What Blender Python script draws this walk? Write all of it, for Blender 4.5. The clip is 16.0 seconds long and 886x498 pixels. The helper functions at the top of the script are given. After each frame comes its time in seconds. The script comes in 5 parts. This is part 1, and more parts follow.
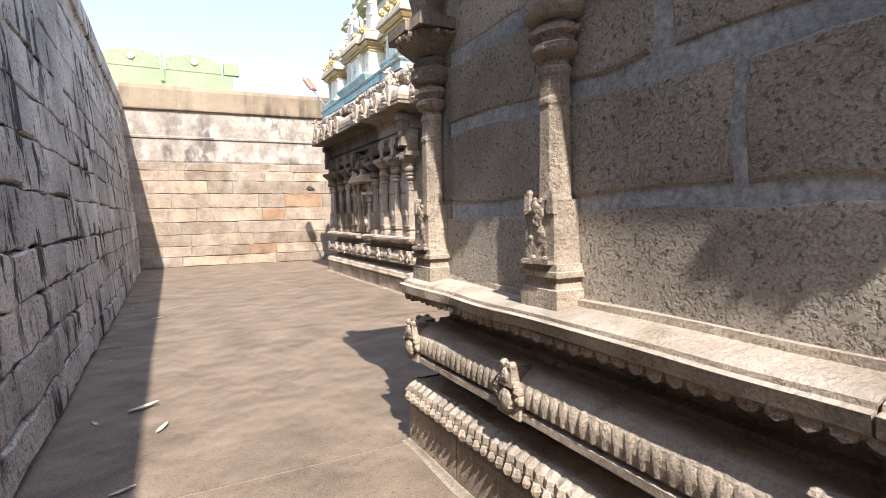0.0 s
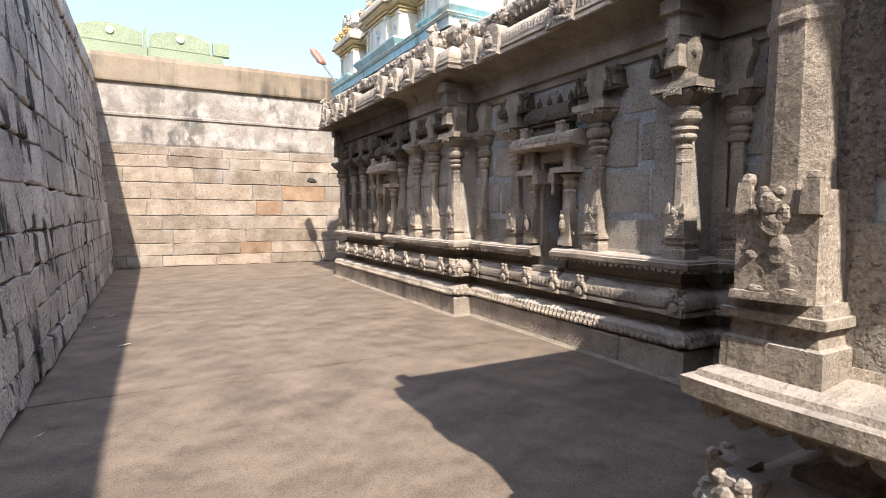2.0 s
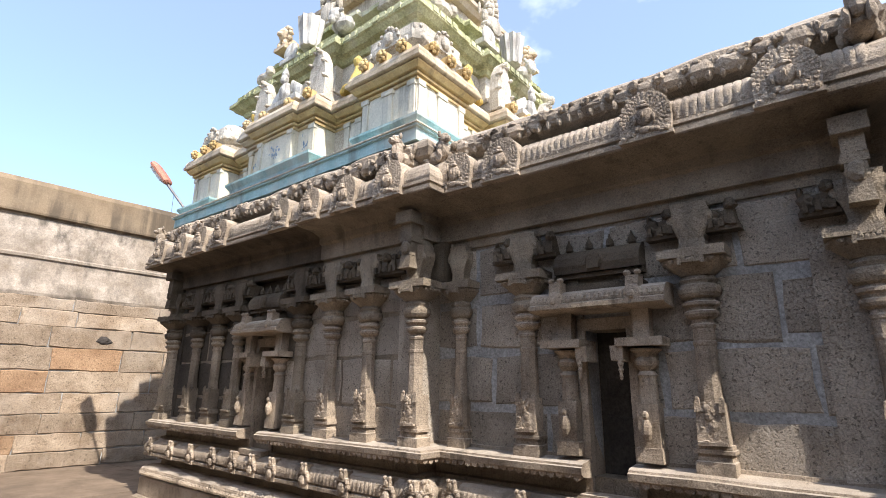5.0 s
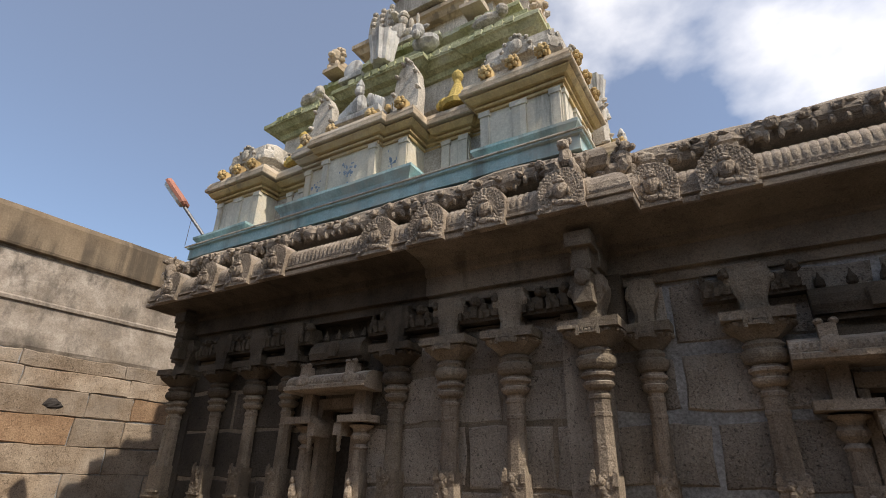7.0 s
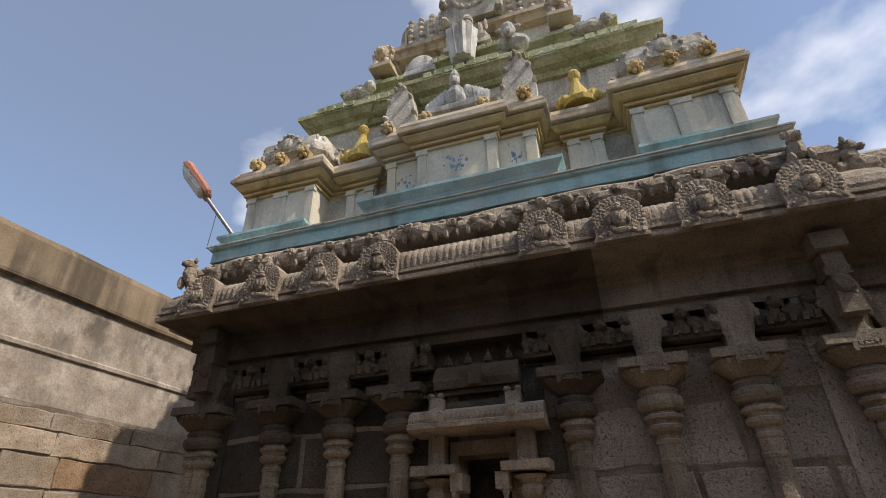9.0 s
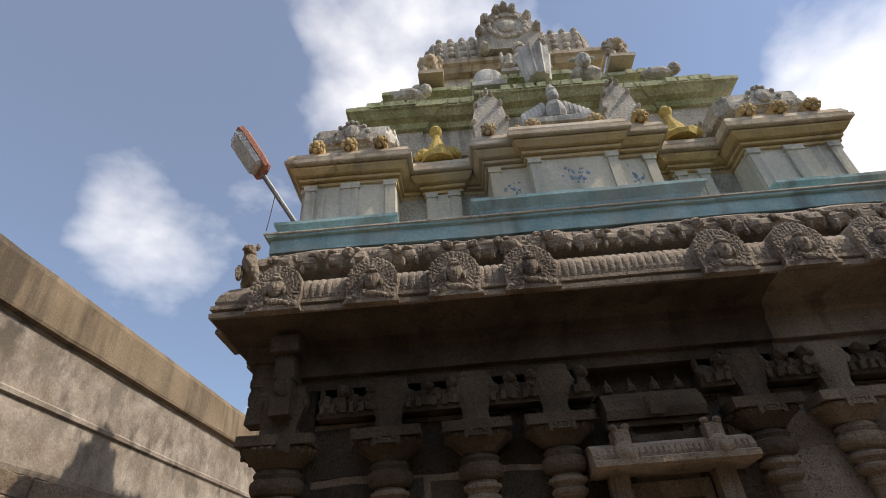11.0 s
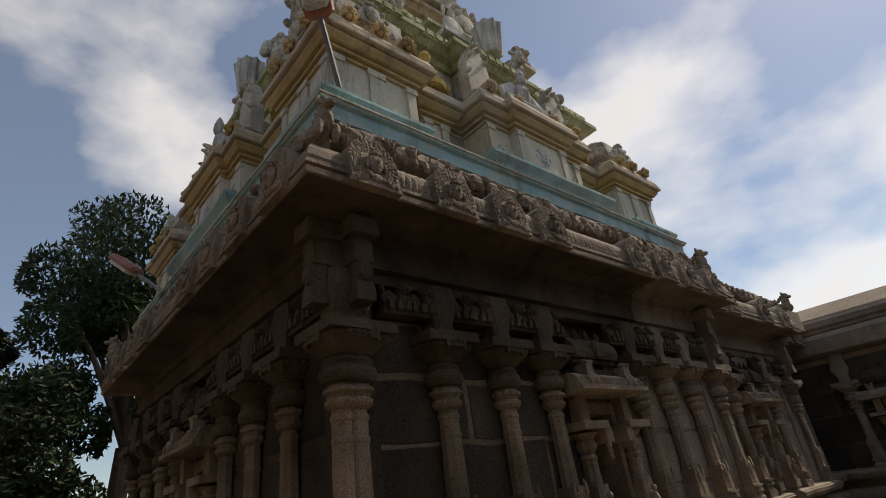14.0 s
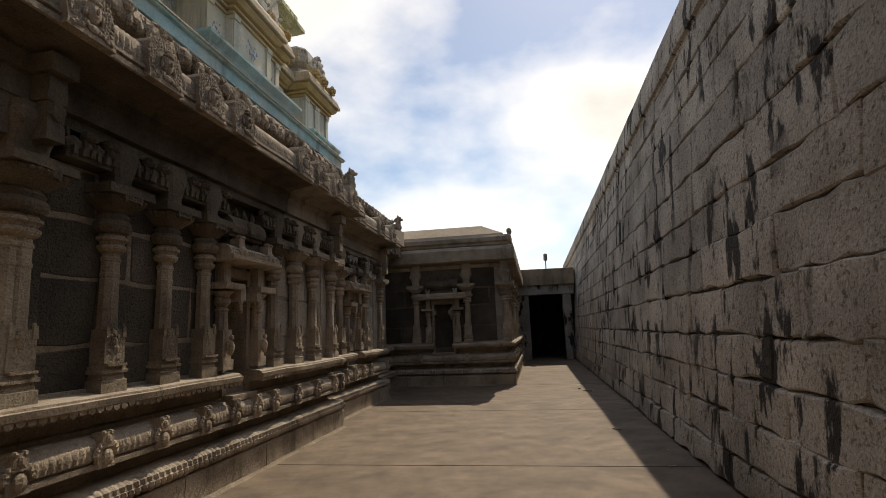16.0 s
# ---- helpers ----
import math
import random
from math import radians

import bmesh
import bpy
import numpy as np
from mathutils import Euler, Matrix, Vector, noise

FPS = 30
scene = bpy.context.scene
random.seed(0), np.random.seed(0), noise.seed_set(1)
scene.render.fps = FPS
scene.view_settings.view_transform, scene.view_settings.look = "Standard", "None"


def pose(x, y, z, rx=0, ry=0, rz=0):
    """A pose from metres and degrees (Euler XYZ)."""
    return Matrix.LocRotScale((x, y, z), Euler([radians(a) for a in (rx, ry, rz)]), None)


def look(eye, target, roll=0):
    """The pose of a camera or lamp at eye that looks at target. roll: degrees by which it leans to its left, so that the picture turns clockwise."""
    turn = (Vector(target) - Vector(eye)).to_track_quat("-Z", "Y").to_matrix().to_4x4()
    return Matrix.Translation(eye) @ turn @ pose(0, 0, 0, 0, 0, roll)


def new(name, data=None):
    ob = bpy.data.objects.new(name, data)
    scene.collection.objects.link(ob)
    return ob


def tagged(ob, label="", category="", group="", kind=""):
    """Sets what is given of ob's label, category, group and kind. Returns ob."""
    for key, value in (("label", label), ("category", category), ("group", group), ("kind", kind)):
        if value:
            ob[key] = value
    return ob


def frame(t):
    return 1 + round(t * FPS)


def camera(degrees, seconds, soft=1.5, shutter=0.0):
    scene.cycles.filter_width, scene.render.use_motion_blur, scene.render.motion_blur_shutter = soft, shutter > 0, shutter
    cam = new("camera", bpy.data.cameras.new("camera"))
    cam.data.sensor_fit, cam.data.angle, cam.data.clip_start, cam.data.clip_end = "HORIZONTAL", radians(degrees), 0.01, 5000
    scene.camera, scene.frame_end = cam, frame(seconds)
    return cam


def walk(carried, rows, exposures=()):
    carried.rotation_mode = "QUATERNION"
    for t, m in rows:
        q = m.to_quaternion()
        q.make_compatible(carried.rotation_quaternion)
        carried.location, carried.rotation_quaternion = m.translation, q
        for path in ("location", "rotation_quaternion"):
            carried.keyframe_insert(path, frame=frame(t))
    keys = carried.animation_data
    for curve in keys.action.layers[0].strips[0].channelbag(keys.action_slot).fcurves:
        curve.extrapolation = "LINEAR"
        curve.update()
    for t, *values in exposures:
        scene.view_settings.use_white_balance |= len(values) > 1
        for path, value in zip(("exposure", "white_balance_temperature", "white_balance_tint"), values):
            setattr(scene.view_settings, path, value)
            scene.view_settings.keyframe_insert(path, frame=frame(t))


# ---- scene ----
import functools

cam = camera(81.0, 16.0, soft=0.9)
PATH = [
    (0, (0.000, 0.000, 1.462), (0.925, 1.769, 1.328), -1.08),
    (0.5, (-0.063, 0.544, 1.465), (0.781, 2.352, 1.332), -0.78),
    (1, (-0.050, 1.054, 1.477), (0.780, 2.869, 1.347), -0.48),
    (1.5, (-0.034, 1.592, 1.469), (0.807, 3.401, 1.336), -0.28),
    (2, (0.057, 2.168, 1.455), (1.032, 3.909, 1.317), 0.27),
    (2.5, (0.122, 2.660, 1.426), (1.276, 4.289, 1.301), 0.62),
    (3, (0.174, 3.137, 1.415), (1.505, 4.628, 1.341), 0.99),
    (3.5, (0.185, 3.666, 1.455), (1.603, 5.076, 1.500), 1.25),
    (4, (0.147, 4.194, 1.539), (1.609, 5.544, 1.743), 1.16),
    (4.5, (0.138, 4.720, 1.606), (1.631, 5.998, 1.978), 1.03),
    (4.7, (0.129, 4.933, 1.610), (1.625, 6.185, 2.047), 0.94),
    (6.8, (0.015, 7.343, 1.500), (1.566, 8.348, 2.262), 1.77),
    (7, (0.006, 7.578, 1.493), (1.567, 8.539, 2.293), 1.56),
    (7.5, (-0.010, 8.168, 1.482), (1.564, 9.034, 2.361), 0.86),
    (8, (-0.007, 8.770, 1.484), (1.587, 9.590, 2.371), 0.21),
    (8.5, (-0.046, 9.463, 1.461), (1.575, 10.186, 2.382), -0.28),
    (9, (0.008, 10.100, 1.455), (1.653, 10.640, 2.458), -1.17),
    (9.5, (0.029, 10.656, 1.465), (1.669, 11.048, 2.541), -1.74),
    (10, (0.081, 11.242, 1.479), (1.722, 11.508, 2.592), -2.55),
    (10.2, (0.131, 11.473, 1.494), (1.770, 11.692, 2.620), -2.98),
    (12.3, (0.607, 13.777, 1.583), (2.216, 13.401, 2.711), -6.60),
    (12.5, (0.672, 13.984, 1.594), (2.274, 13.541, 2.706), -6.79),
    (13, (0.817, 14.504, 1.571), (2.384, 13.864, 2.637), -7.08),
    (13.5, (1.040, 14.935, 1.567), (2.529, 14.042, 2.561), -7.77),
    (14, (1.181, 15.239, 1.553), (2.494, 14.001, 2.416), -8.04),
    (14.5, (1.067, 15.530, 1.504), (2.065, 13.938, 2.190), -6.74),
    (15, (0.784, 15.775, 1.453), (1.360, 13.941, 2.007), -5.07),
    (15.5, (0.658, 16.029, 1.431), (1.030, 14.111, 1.858), -3.69),
    (16, (0.727, 16.266, 1.414), (1.062, 14.318, 1.722), -2.26),
]
walk(cam, [(t, look(eye, target, roll)) for t, eye, target, roll in PATH],
     exposures=[(0, 1.62, 6150, 13), (2, 1.45, 6100, 13), (3.2, 1.45, 6100, 13), (4.0, 1.55, 6150, 13), (4.7, 1.38, 6300, 13), (6.8, 0.12, 6800, 13), (8.5, 0.15, 6800, 13), (10, 0.15, 6800, 13), (12.5, -0.22, 7000, 13), (14, -0.45, 7300, 12), (15.2, -0.45, 7600, 11), (16, -0.1, 7600, 11)])

# ---- light: hot sun from the south, slightly west; thin clouds ----
SUN = Vector((-0.175, -0.85, 1.0)).normalized()
world = bpy.data.worlds.new("sky")
scene.world = world
world.use_nodes = True
wn, wl = world.node_tree.nodes, world.node_tree.links
wn.clear()
w_out, w_bg, w_sky = wn.new("ShaderNodeOutputWorld"), wn.new("ShaderNodeBackground"), wn.new("ShaderNodeTexSky")
w_sky.sky_type, w_sky.sun_disc = "NISHITA", False
w_sky.sun_elevation, w_sky.sun_rotation = math.asin(SUN.z), math.atan2(SUN.x, SUN.y)
w_sky.air_density, w_sky.dust_density, w_sky.ozone_density = 1.0, 0.4, 2.0
w_co, w_map, w_noise, w_ramp, w_mix = (wn.new(k) for k in ("ShaderNodeTexCoord", "ShaderNodeMapping", "ShaderNodeTexNoise", "ShaderNodeValToRGB", "ShaderNodeMixRGB"))
w_map.inputs["Scale"].default_value = (1.0, 1.0, 1.7)
w_map.inputs["Location"].default_value = (0.3, 2.3, 0.2)
w_noise.inputs["Scale"].default_value, w_noise.inputs["Detail"].default_value, w_noise.inputs["Roughness"].default_value = 1.9, 7, 0.5
w_ramp.color_ramp.elements[0].position, w_ramp.color_ramp.elements[1].position = 0.515, 0.75
w_ramp.color_ramp.elements[0].color = (0.10, 0.10, 0.10, 1)
w_core, w_gain = wn.new("ShaderNodeValToRGB"), wn.new("ShaderNodeMixRGB")
w_core.color_ramp.elements[0].position, w_core.color_ramp.elements[1].position = 0.64, 0.80
w_core.color_ramp.elements[0].color, w_core.color_ramp.elements[1].color = (1, 1, 1, 1), (0.5, 0.52, 0.55, 1)
w_gain.blend_type = "MULTIPLY"
w_gain.inputs["Fac"].default_value = 1.0
w_gain.inputs["Color2"].default_value = (11.5, 11.5, 11.4, 1)
wl.new(w_core.outputs["Color"], w_gain.inputs["Color1"])
wl.new(w_gain.outputs["Color"], w_mix.inputs["Color2"])
wl.new(w_co.outputs["Generated"], w_map.inputs["Vector"])
wl.new(w_map.outputs["Vector"], w_noise.inputs["Vector"])
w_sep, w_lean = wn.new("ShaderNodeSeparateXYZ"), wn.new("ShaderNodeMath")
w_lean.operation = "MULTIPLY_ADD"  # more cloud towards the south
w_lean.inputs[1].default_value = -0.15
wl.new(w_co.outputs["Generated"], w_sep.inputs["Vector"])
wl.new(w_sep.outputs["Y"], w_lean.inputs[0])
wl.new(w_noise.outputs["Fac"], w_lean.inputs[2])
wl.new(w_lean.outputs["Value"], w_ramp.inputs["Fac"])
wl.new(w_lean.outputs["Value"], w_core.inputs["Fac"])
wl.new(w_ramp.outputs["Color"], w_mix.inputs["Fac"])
w_rich = wn.new("ShaderNodeHueSaturation")
w_rich.inputs["Saturation"].default_value = 1.2
wl.new(w_sky.outputs["Color"], w_rich.inputs["Color"])
wl.new(w_rich.outputs["Color"], w_mix.inputs["Color1"])
wl.new(w_mix.outputs["Color"], w_bg.inputs["Color"])
w_bg.inputs["Strength"].default_value = 0.135
wl.new(w_bg.outputs["Background"], w_out.inputs["Surface"])
sun_data = bpy.data.lights.new("sun", "SUN")
sun_data.energy, sun_data.angle, sun_data.color = 3.9, radians(0.6), (1.0, 0.93, 0.82)
sun = new("sun", sun_data)
sun.matrix_world = look(SUN * 60, (0, 0, 0))


# ---- materials ----
def surface(name, dark, light, grain=60.0, blotch=1.2, bump=0.3, rough=0.9, streak=0.0, streak_colour=(0.02, 0.019, 0.018), speck=0.0,
            stain=0.0, stain_colour=(0.4, 0.38, 0.35), vary=0.25, metal=0.0, pit=0.0, streak_band=(0.56, 0.64), streak_scale=3.0, streak_mask=(0.38, 0.60), dust=0.0, lump=0.0, drip=0.10, gritty=0.75, patch=0.0, crack=0.0):
    """A weathered surface: blotches, grain, pits, rain streaks and stains, laid out in world metres."""
    m = bpy.data.materials.new(name)
    m.use_nodes = True
    n, l = m.node_tree.nodes, m.node_tree.links
    b = n["Principled BSDF"]
    b.inputs["Roughness"].default_value, b.inputs["Metallic"].default_value = rough, metal
    b.inputs["Specular IOR Level"].default_value = 0.25
    geo = n.new("ShaderNodeNewGeometry")

    def tex(scale, detail, rough_=0.6, stretch=(1, 1, 1)):
        mp, t = n.new("ShaderNodeMapping"), n.new("ShaderNodeTexNoise")
        mp.inputs["Scale"].default_value = stretch
        t.inputs["Scale"].default_value, t.inputs["Detail"].default_value, t.inputs["Roughness"].default_value = scale, detail, rough_
        l.new(geo.outputs["Position"], mp.inputs["Vector"])
        l.new(mp.outputs["Vector"], t.inputs["Vector"])
        return t.outputs["Fac"]

    def ramp(fac, a, c, lo=(0, 0, 0, 1), hi=(1, 1, 1, 1)):
        r = n.new("ShaderNodeValToRGB")
        r.color_ramp.elements[0].position, r.color_ramp.elements[1].position = a, c
        r.color_ramp.elements[0].color, r.color_ramp.elements[1].color = lo, hi
        l.new(fac, r.inputs["Fac"])
        return r.outputs["Color"]

    def mix(kind, fac, a, c):
        x = n.new("ShaderNodeMixRGB")
        x.blend_type = kind
        for slot, v in (("Fac", fac), ("Color1", a), ("Color2", c)):
            if isinstance(v, (float, int)):
                x.inputs[slot].default_value = v
            elif isinstance(v, tuple):
                x.inputs[slot].default_value = (*v[:3], 1)
            else:
                l.new(v, x.inputs[slot])
        return x.outputs["Color"]

    base = ramp(tex(blotch, 8), 0.32, 0.68, (*dark, 1), (*light, 1))
    fine = tex(grain, 6, 0.75)
    base = mix("MULTIPLY", gritty, base, ramp(fine, 0.32, 0.68, (0.45, 0.44, 0.43, 1), (1.42, 1.42, 1.42, 1)))
    info = n.new("ShaderNodeObjectInfo")
    base = mix("MULTIPLY", 1.0, base, ramp(info.outputs["Random"], 0, 1, (1 - vary, 1 - vary, 1 - vary, 1), (1 + vary * 0.7, 1 + vary * 0.66, 1 + vary * 0.6, 1)))
    if speck:
        base = mix("MIX", ramp(tex(grain * 0.45, 2), 0.60, 0.66), base, mix("MULTIPLY", 1.0, base, (1 - speck, 1 - speck, 1 - speck)))
    if stain:
        base = mix("MIX", mix("MULTIPLY", 1.0, ramp(tex(0.9, 7, 0.65), 0.52, 0.66), (stain, stain, stain)), base, stain_colour)
    if patch:
        worn = mix("MULTIPLY", 1.0, ramp(tex(4.5, 9, 0.72), 0.47, 0.62), (patch, patch, patch))
        base = mix("MIX", worn, base, mix("MULTIPLY", 1.0, base, (0.52, 0.5, 0.48)))
        pale = mix("MULTIPLY", 1.0, ramp(tex(11.0, 8, 0.7, (1.0, 0.7, 1.0)), 0.60, 0.72), (patch, patch, patch))
        base = mix("MIX", pale, base, mix("MULTIPLY", 1.0, base, (1.7, 1.66, 1.6)))
    if crack:
        bend, cell = n.new("ShaderNodeVectorMath"), n.new("ShaderNodeTexVoronoi")
        bend.operation = "ADD"
        cell.feature = "DISTANCE_TO_EDGE"
        cell.inputs["Scale"].default_value = 0.42
        wavy = n.new("ShaderNodeTexNoise")
        wavy.inputs["Scale"].default_value, wavy.inputs["Detail"].default_value = 1.3, 7
        l.new(geo.outputs["Position"], wavy.inputs["Vector"])
        l.new(geo.outputs["Position"], bend.inputs[0])
        l.new(wavy.outputs["Color"], bend.inputs[1])
        l.new(bend.outputs["Vector"], cell.inputs["Vector"])
        line = mix("MULTIPLY", 1.0, ramp(cell.outputs["Distance"], 0.0, 0.004, (crack, crack, crack, 1), (0, 0, 0, 1)), ramp(tex(0.5, 4), 0.48, 0.60))
        base = mix("MIX", line, base, (0.05, 0.042, 0.035))
    if streak:
        s = mix("MULTIPLY", 1.0, ramp(tex(streak_scale, 8, 0.62, (1, 1, drip)), *streak_band), ramp(tex(0.55, 5), *streak_mask))
        base = mix("MIX", mix("MULTIPLY", 1.0, s, (streak, streak, streak)), base, streak_colour)
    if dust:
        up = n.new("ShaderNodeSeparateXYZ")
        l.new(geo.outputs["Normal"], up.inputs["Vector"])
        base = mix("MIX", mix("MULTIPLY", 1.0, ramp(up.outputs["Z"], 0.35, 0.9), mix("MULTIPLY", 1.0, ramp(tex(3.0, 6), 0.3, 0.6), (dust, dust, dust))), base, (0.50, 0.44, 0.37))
    l.new(base, b.inputs["Base Color"])
    if bump:
        height = fine
        if pit:
            height = mix("ADD", 1.0, ramp(tex(grain * 0.5, 3), 0.30, 0.52), mix("MULTIPLY", 1.0, fine, (0.4, 0.4, 0.4)))
        if lump:
            height = mix("ADD", 1.0, mix("MULTIPLY", 1.0, height, (0.5, 0.5, 0.5)), mix("MULTIPLY", 1.0, tex(16, 5, 0.65), (lump, lump, lump)))
        bm_ = n.new("ShaderNodeBump")
        bm_.inputs["Strength"].default_value, bm_.inputs["Distance"].default_value = bump, 0.02 if not pit else pit
        l.new(height, bm_.inputs["Height"])
        l.new(bm_.outputs["Normal"], b.inputs["Normal"])
    return m


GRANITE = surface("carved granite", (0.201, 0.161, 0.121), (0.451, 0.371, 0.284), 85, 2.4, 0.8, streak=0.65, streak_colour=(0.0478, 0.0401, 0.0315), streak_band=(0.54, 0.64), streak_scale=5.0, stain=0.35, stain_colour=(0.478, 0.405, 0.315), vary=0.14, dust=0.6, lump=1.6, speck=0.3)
# Three darker granites; smoke and shade are both mixed into their base colours.
SOOT_SHADE = surface("granite darkened for smoke and shade", (0.0606, 0.0474, 0.034), (0.16, 0.129, 0.0935), 85, 2.0, 0.8, streak=0.5, streak_colour=(0.0214, 0.0176, 0.0133), streak_scale=5.0, stain=0.3, stain_colour=(0.172, 0.136, 0.0999), vary=0.14, lump=1.6, speck=0.3)
SMOKE_SHADE = surface("granite lightly darkened for smoke and shade", (0.154, 0.125, 0.0929), (0.367, 0.307, 0.231), 85, 2.0, 0.8, streak=0.5, streak_colour=(0.0495, 0.0415, 0.0321), streak_scale=5.0, stain=0.3, stain_colour=(0.377, 0.321, 0.244), vary=0.14, lump=1.6, speck=0.3)
SOOT_SHADE_PANEL = surface("dressed granite darkened for smoke and shade", (0.0422, 0.0359, 0.0289), (0.133, 0.114, 0.0905), 95, 1.0, 0.9, speck=0.4, pit=0.011, vary=0.3)
PANEL = surface("rough dressed granite", (0.229, 0.197, 0.159), (0.447, 0.393, 0.327), 95, 1.3, 0.95, speck=0.5, pit=0.009, vary=0.2, stain=0.35, stain_colour=(0.429, 0.402, 0.356), streak=0.5, streak_colour=(0.0909, 0.0805, 0.0679), streak_band=(0.53, 0.64))
MORTAR = surface("grey cement mortar", (0.233, 0.235, 0.23), (0.41, 0.407, 0.395), 40, 2.5, 0.6, vary=0.05, lump=1.0)
RUBBLE = surface("coarse grey granite block", (0.264, 0.232, 0.198), (0.538, 0.48, 0.415), 45, 1.0, 0.8, speck=0.5, pit=0.011, streak=0.96, vary=0.2, streak_band=(0.53, 0.575), streak_scale=3.6, streak_mask=(0.41, 0.50), drip=0.36, streak_colour=(0.0235, 0.0207, 0.0179))
JOINT = surface("blackened open joint", (0.05, 0.045, 0.04), (0.22, 0.20, 0.18), 25, 3, 0.6, vary=0.0)
OCHRE = surface("buff sandstone block", (0.215, 0.158, 0.108), (0.41, 0.33, 0.247), 55, 2.6, 0.7, vary=0.26, lump=1.2, speck=0.4, stain=0.45, stain_colour=(0.40, 0.35, 0.29))
OCHRE_RED = surface("reddish sandstone block", (0.23, 0.14, 0.082), (0.39, 0.265, 0.165), 55, 2.6, 0.7, vary=0.2, lump=1.2, speck=0.4)
PLASTER = surface("rain-stained lime plaster", (0.25, 0.205, 0.158), (0.47, 0.41, 0.345), 30, 2.2, 0.4, streak=0.85, streak_colour=(0.085, 0.073, 0.06), streak_band=(0.47, 0.62), streak_scale=3.2, streak_mask=(0.36, 0.60), vary=0.0, lump=0.8, drip=0.55, stain=0.7, stain_colour=(0.18, 0.148, 0.115), gritty=0.5, patch=0.35)
COPING = surface("tan lime coping", (0.191, 0.139, 0.0889), (0.309, 0.241, 0.164), 35, 1.0, 0.4, streak=0.75, streak_colour=(0.0661, 0.054, 0.041), streak_band=(0.46, 0.60), vary=0.0, lump=0.8, gritty=0.35)
CONCRETE = surface("worn cement paving", (0.135, 0.102, 0.073), (0.25, 0.19, 0.138), 90, 2.2, 0.45, rough=0.7, stain=0.45, stain_colour=(0.092, 0.071, 0.053), vary=0.08, lump=0.5, speck=0.3, gritty=0.85, patch=0.42, crack=0.6)
FILLET = surface("pale cement fillet", (0.194, 0.155, 0.112), (0.317, 0.263, 0.202), 50, 3.0, 0.5, vary=0.05, lump=1.0)
EARTH = surface("dry earth", (0.20, 0.15, 0.10), (0.32, 0.25, 0.17), 20, 0.3, 0.4, vary=0)
TURQ = surface("weathered turquoise paint", (0.25, 0.43, 0.44), (0.47, 0.65, 0.64), 40, 2.6, 0.3, stain=0.95, stain_colour=(0.46, 0.47, 0.41), streak=0.75, streak_colour=(0.14, 0.15, 0.13), streak_band=(0.50, 0.62), vary=0.1, gritty=0.35)
CREAM = surface("faded whitewashed stucco", (0.485, 0.449, 0.368), (0.718, 0.678, 0.573), 40, 1.8, 0.3, streak=0.7, streak_colour=(0.197, 0.185, 0.155), streak_band=(0.50, 0.64), streak_scale=7.0, streak_mask=(0.32, 0.52), vary=0.12, stain=0.6, stain_colour=(0.539, 0.431, 0.278), lump=0.6, gritty=0.35)
YELLOW = surface("faded ochre-yellow paint", (0.40, 0.275, 0.115), (0.62, 0.465, 0.235), 40, 2.4, 0.4, stain=0.75, stain_colour=(0.43, 0.355, 0.265), streak=0.7, streak_colour=(0.13, 0.10, 0.07), streak_band=(0.5, 0.62), streak_scale=7.0, vary=0.1, lump=0.8, gritty=0.35)
TAN = surface("weathered tan stucco", (0.38, 0.295, 0.20), (0.62, 0.515, 0.38), 45, 2.4, 0.5, streak=0.7, streak_colour=(0.10, 0.08, 0.06), streak_band=(0.5, 0.6), streak_scale=6.0, vary=0.12, lump=1.2, stain=0.45, stain_colour=(0.55, 0.52, 0.47), gritty=0.35)
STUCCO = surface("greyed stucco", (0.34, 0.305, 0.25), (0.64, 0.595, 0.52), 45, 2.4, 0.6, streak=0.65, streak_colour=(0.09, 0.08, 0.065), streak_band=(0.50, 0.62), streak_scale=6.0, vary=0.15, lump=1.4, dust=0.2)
MOSSY = surface("mossy green stucco", (0.24, 0.26, 0.12), (0.54, 0.54, 0.34), 35, 2.6, 0.6, streak=0.6, streak_colour=(0.08, 0.09, 0.04), streak_band=(0.5, 0.62), streak_scale=6.0, vary=0.1, lump=1.2, stain=0.5, stain_colour=(0.48, 0.46, 0.41))
GOLD = surface("worn gilt yellow stucco", (0.40, 0.28, 0.07), (0.62, 0.47, 0.16), 40, 3, 0.3, vary=0.1)
PALE = surface("pale grey-white figure stucco", (0.42, 0.41, 0.385), (0.66, 0.645, 0.60), 40, 4, 0.5, streak=0.6, streak_colour=(0.12, 0.11, 0.10), streak_scale=7.0, streak_band=(0.48, 0.6), streak_mask=(0.3, 0.5), vary=0.1, lump=1.0, gritty=0.35)
# Near-black base colour stands for shade in the passage and the wall hollow.
SHADE = surface("near-black stone for shaded hollows and interiors", (0.03, 0.027, 0.024), (0.07, 0.06, 0.055), 20, 1, 0.3, vary=0)
DOOR = surface("dark weathered niche slab", (0.0321, 0.028, 0.0233), (0.0857, 0.0735, 0.0599), 30, 2, 0.4, vary=0)
ROOFTILE = surface("brown lime roof screed", (0.24, 0.19, 0.14), (0.36, 0.29, 0.22), 30, 0.8, 0.3, vary=0)
REDMETAL = surface("faded red lamp housing", (0.30, 0.12, 0.08), (0.45, 0.20, 0.14), 50, 4, 0.1, rough=0.6, vary=0)
LENS = surface("dusty white lamp diffuser", (0.50, 0.49, 0.46), (0.66, 0.65, 0.62), 40, 5, 0.05, rough=0.4, vary=0)
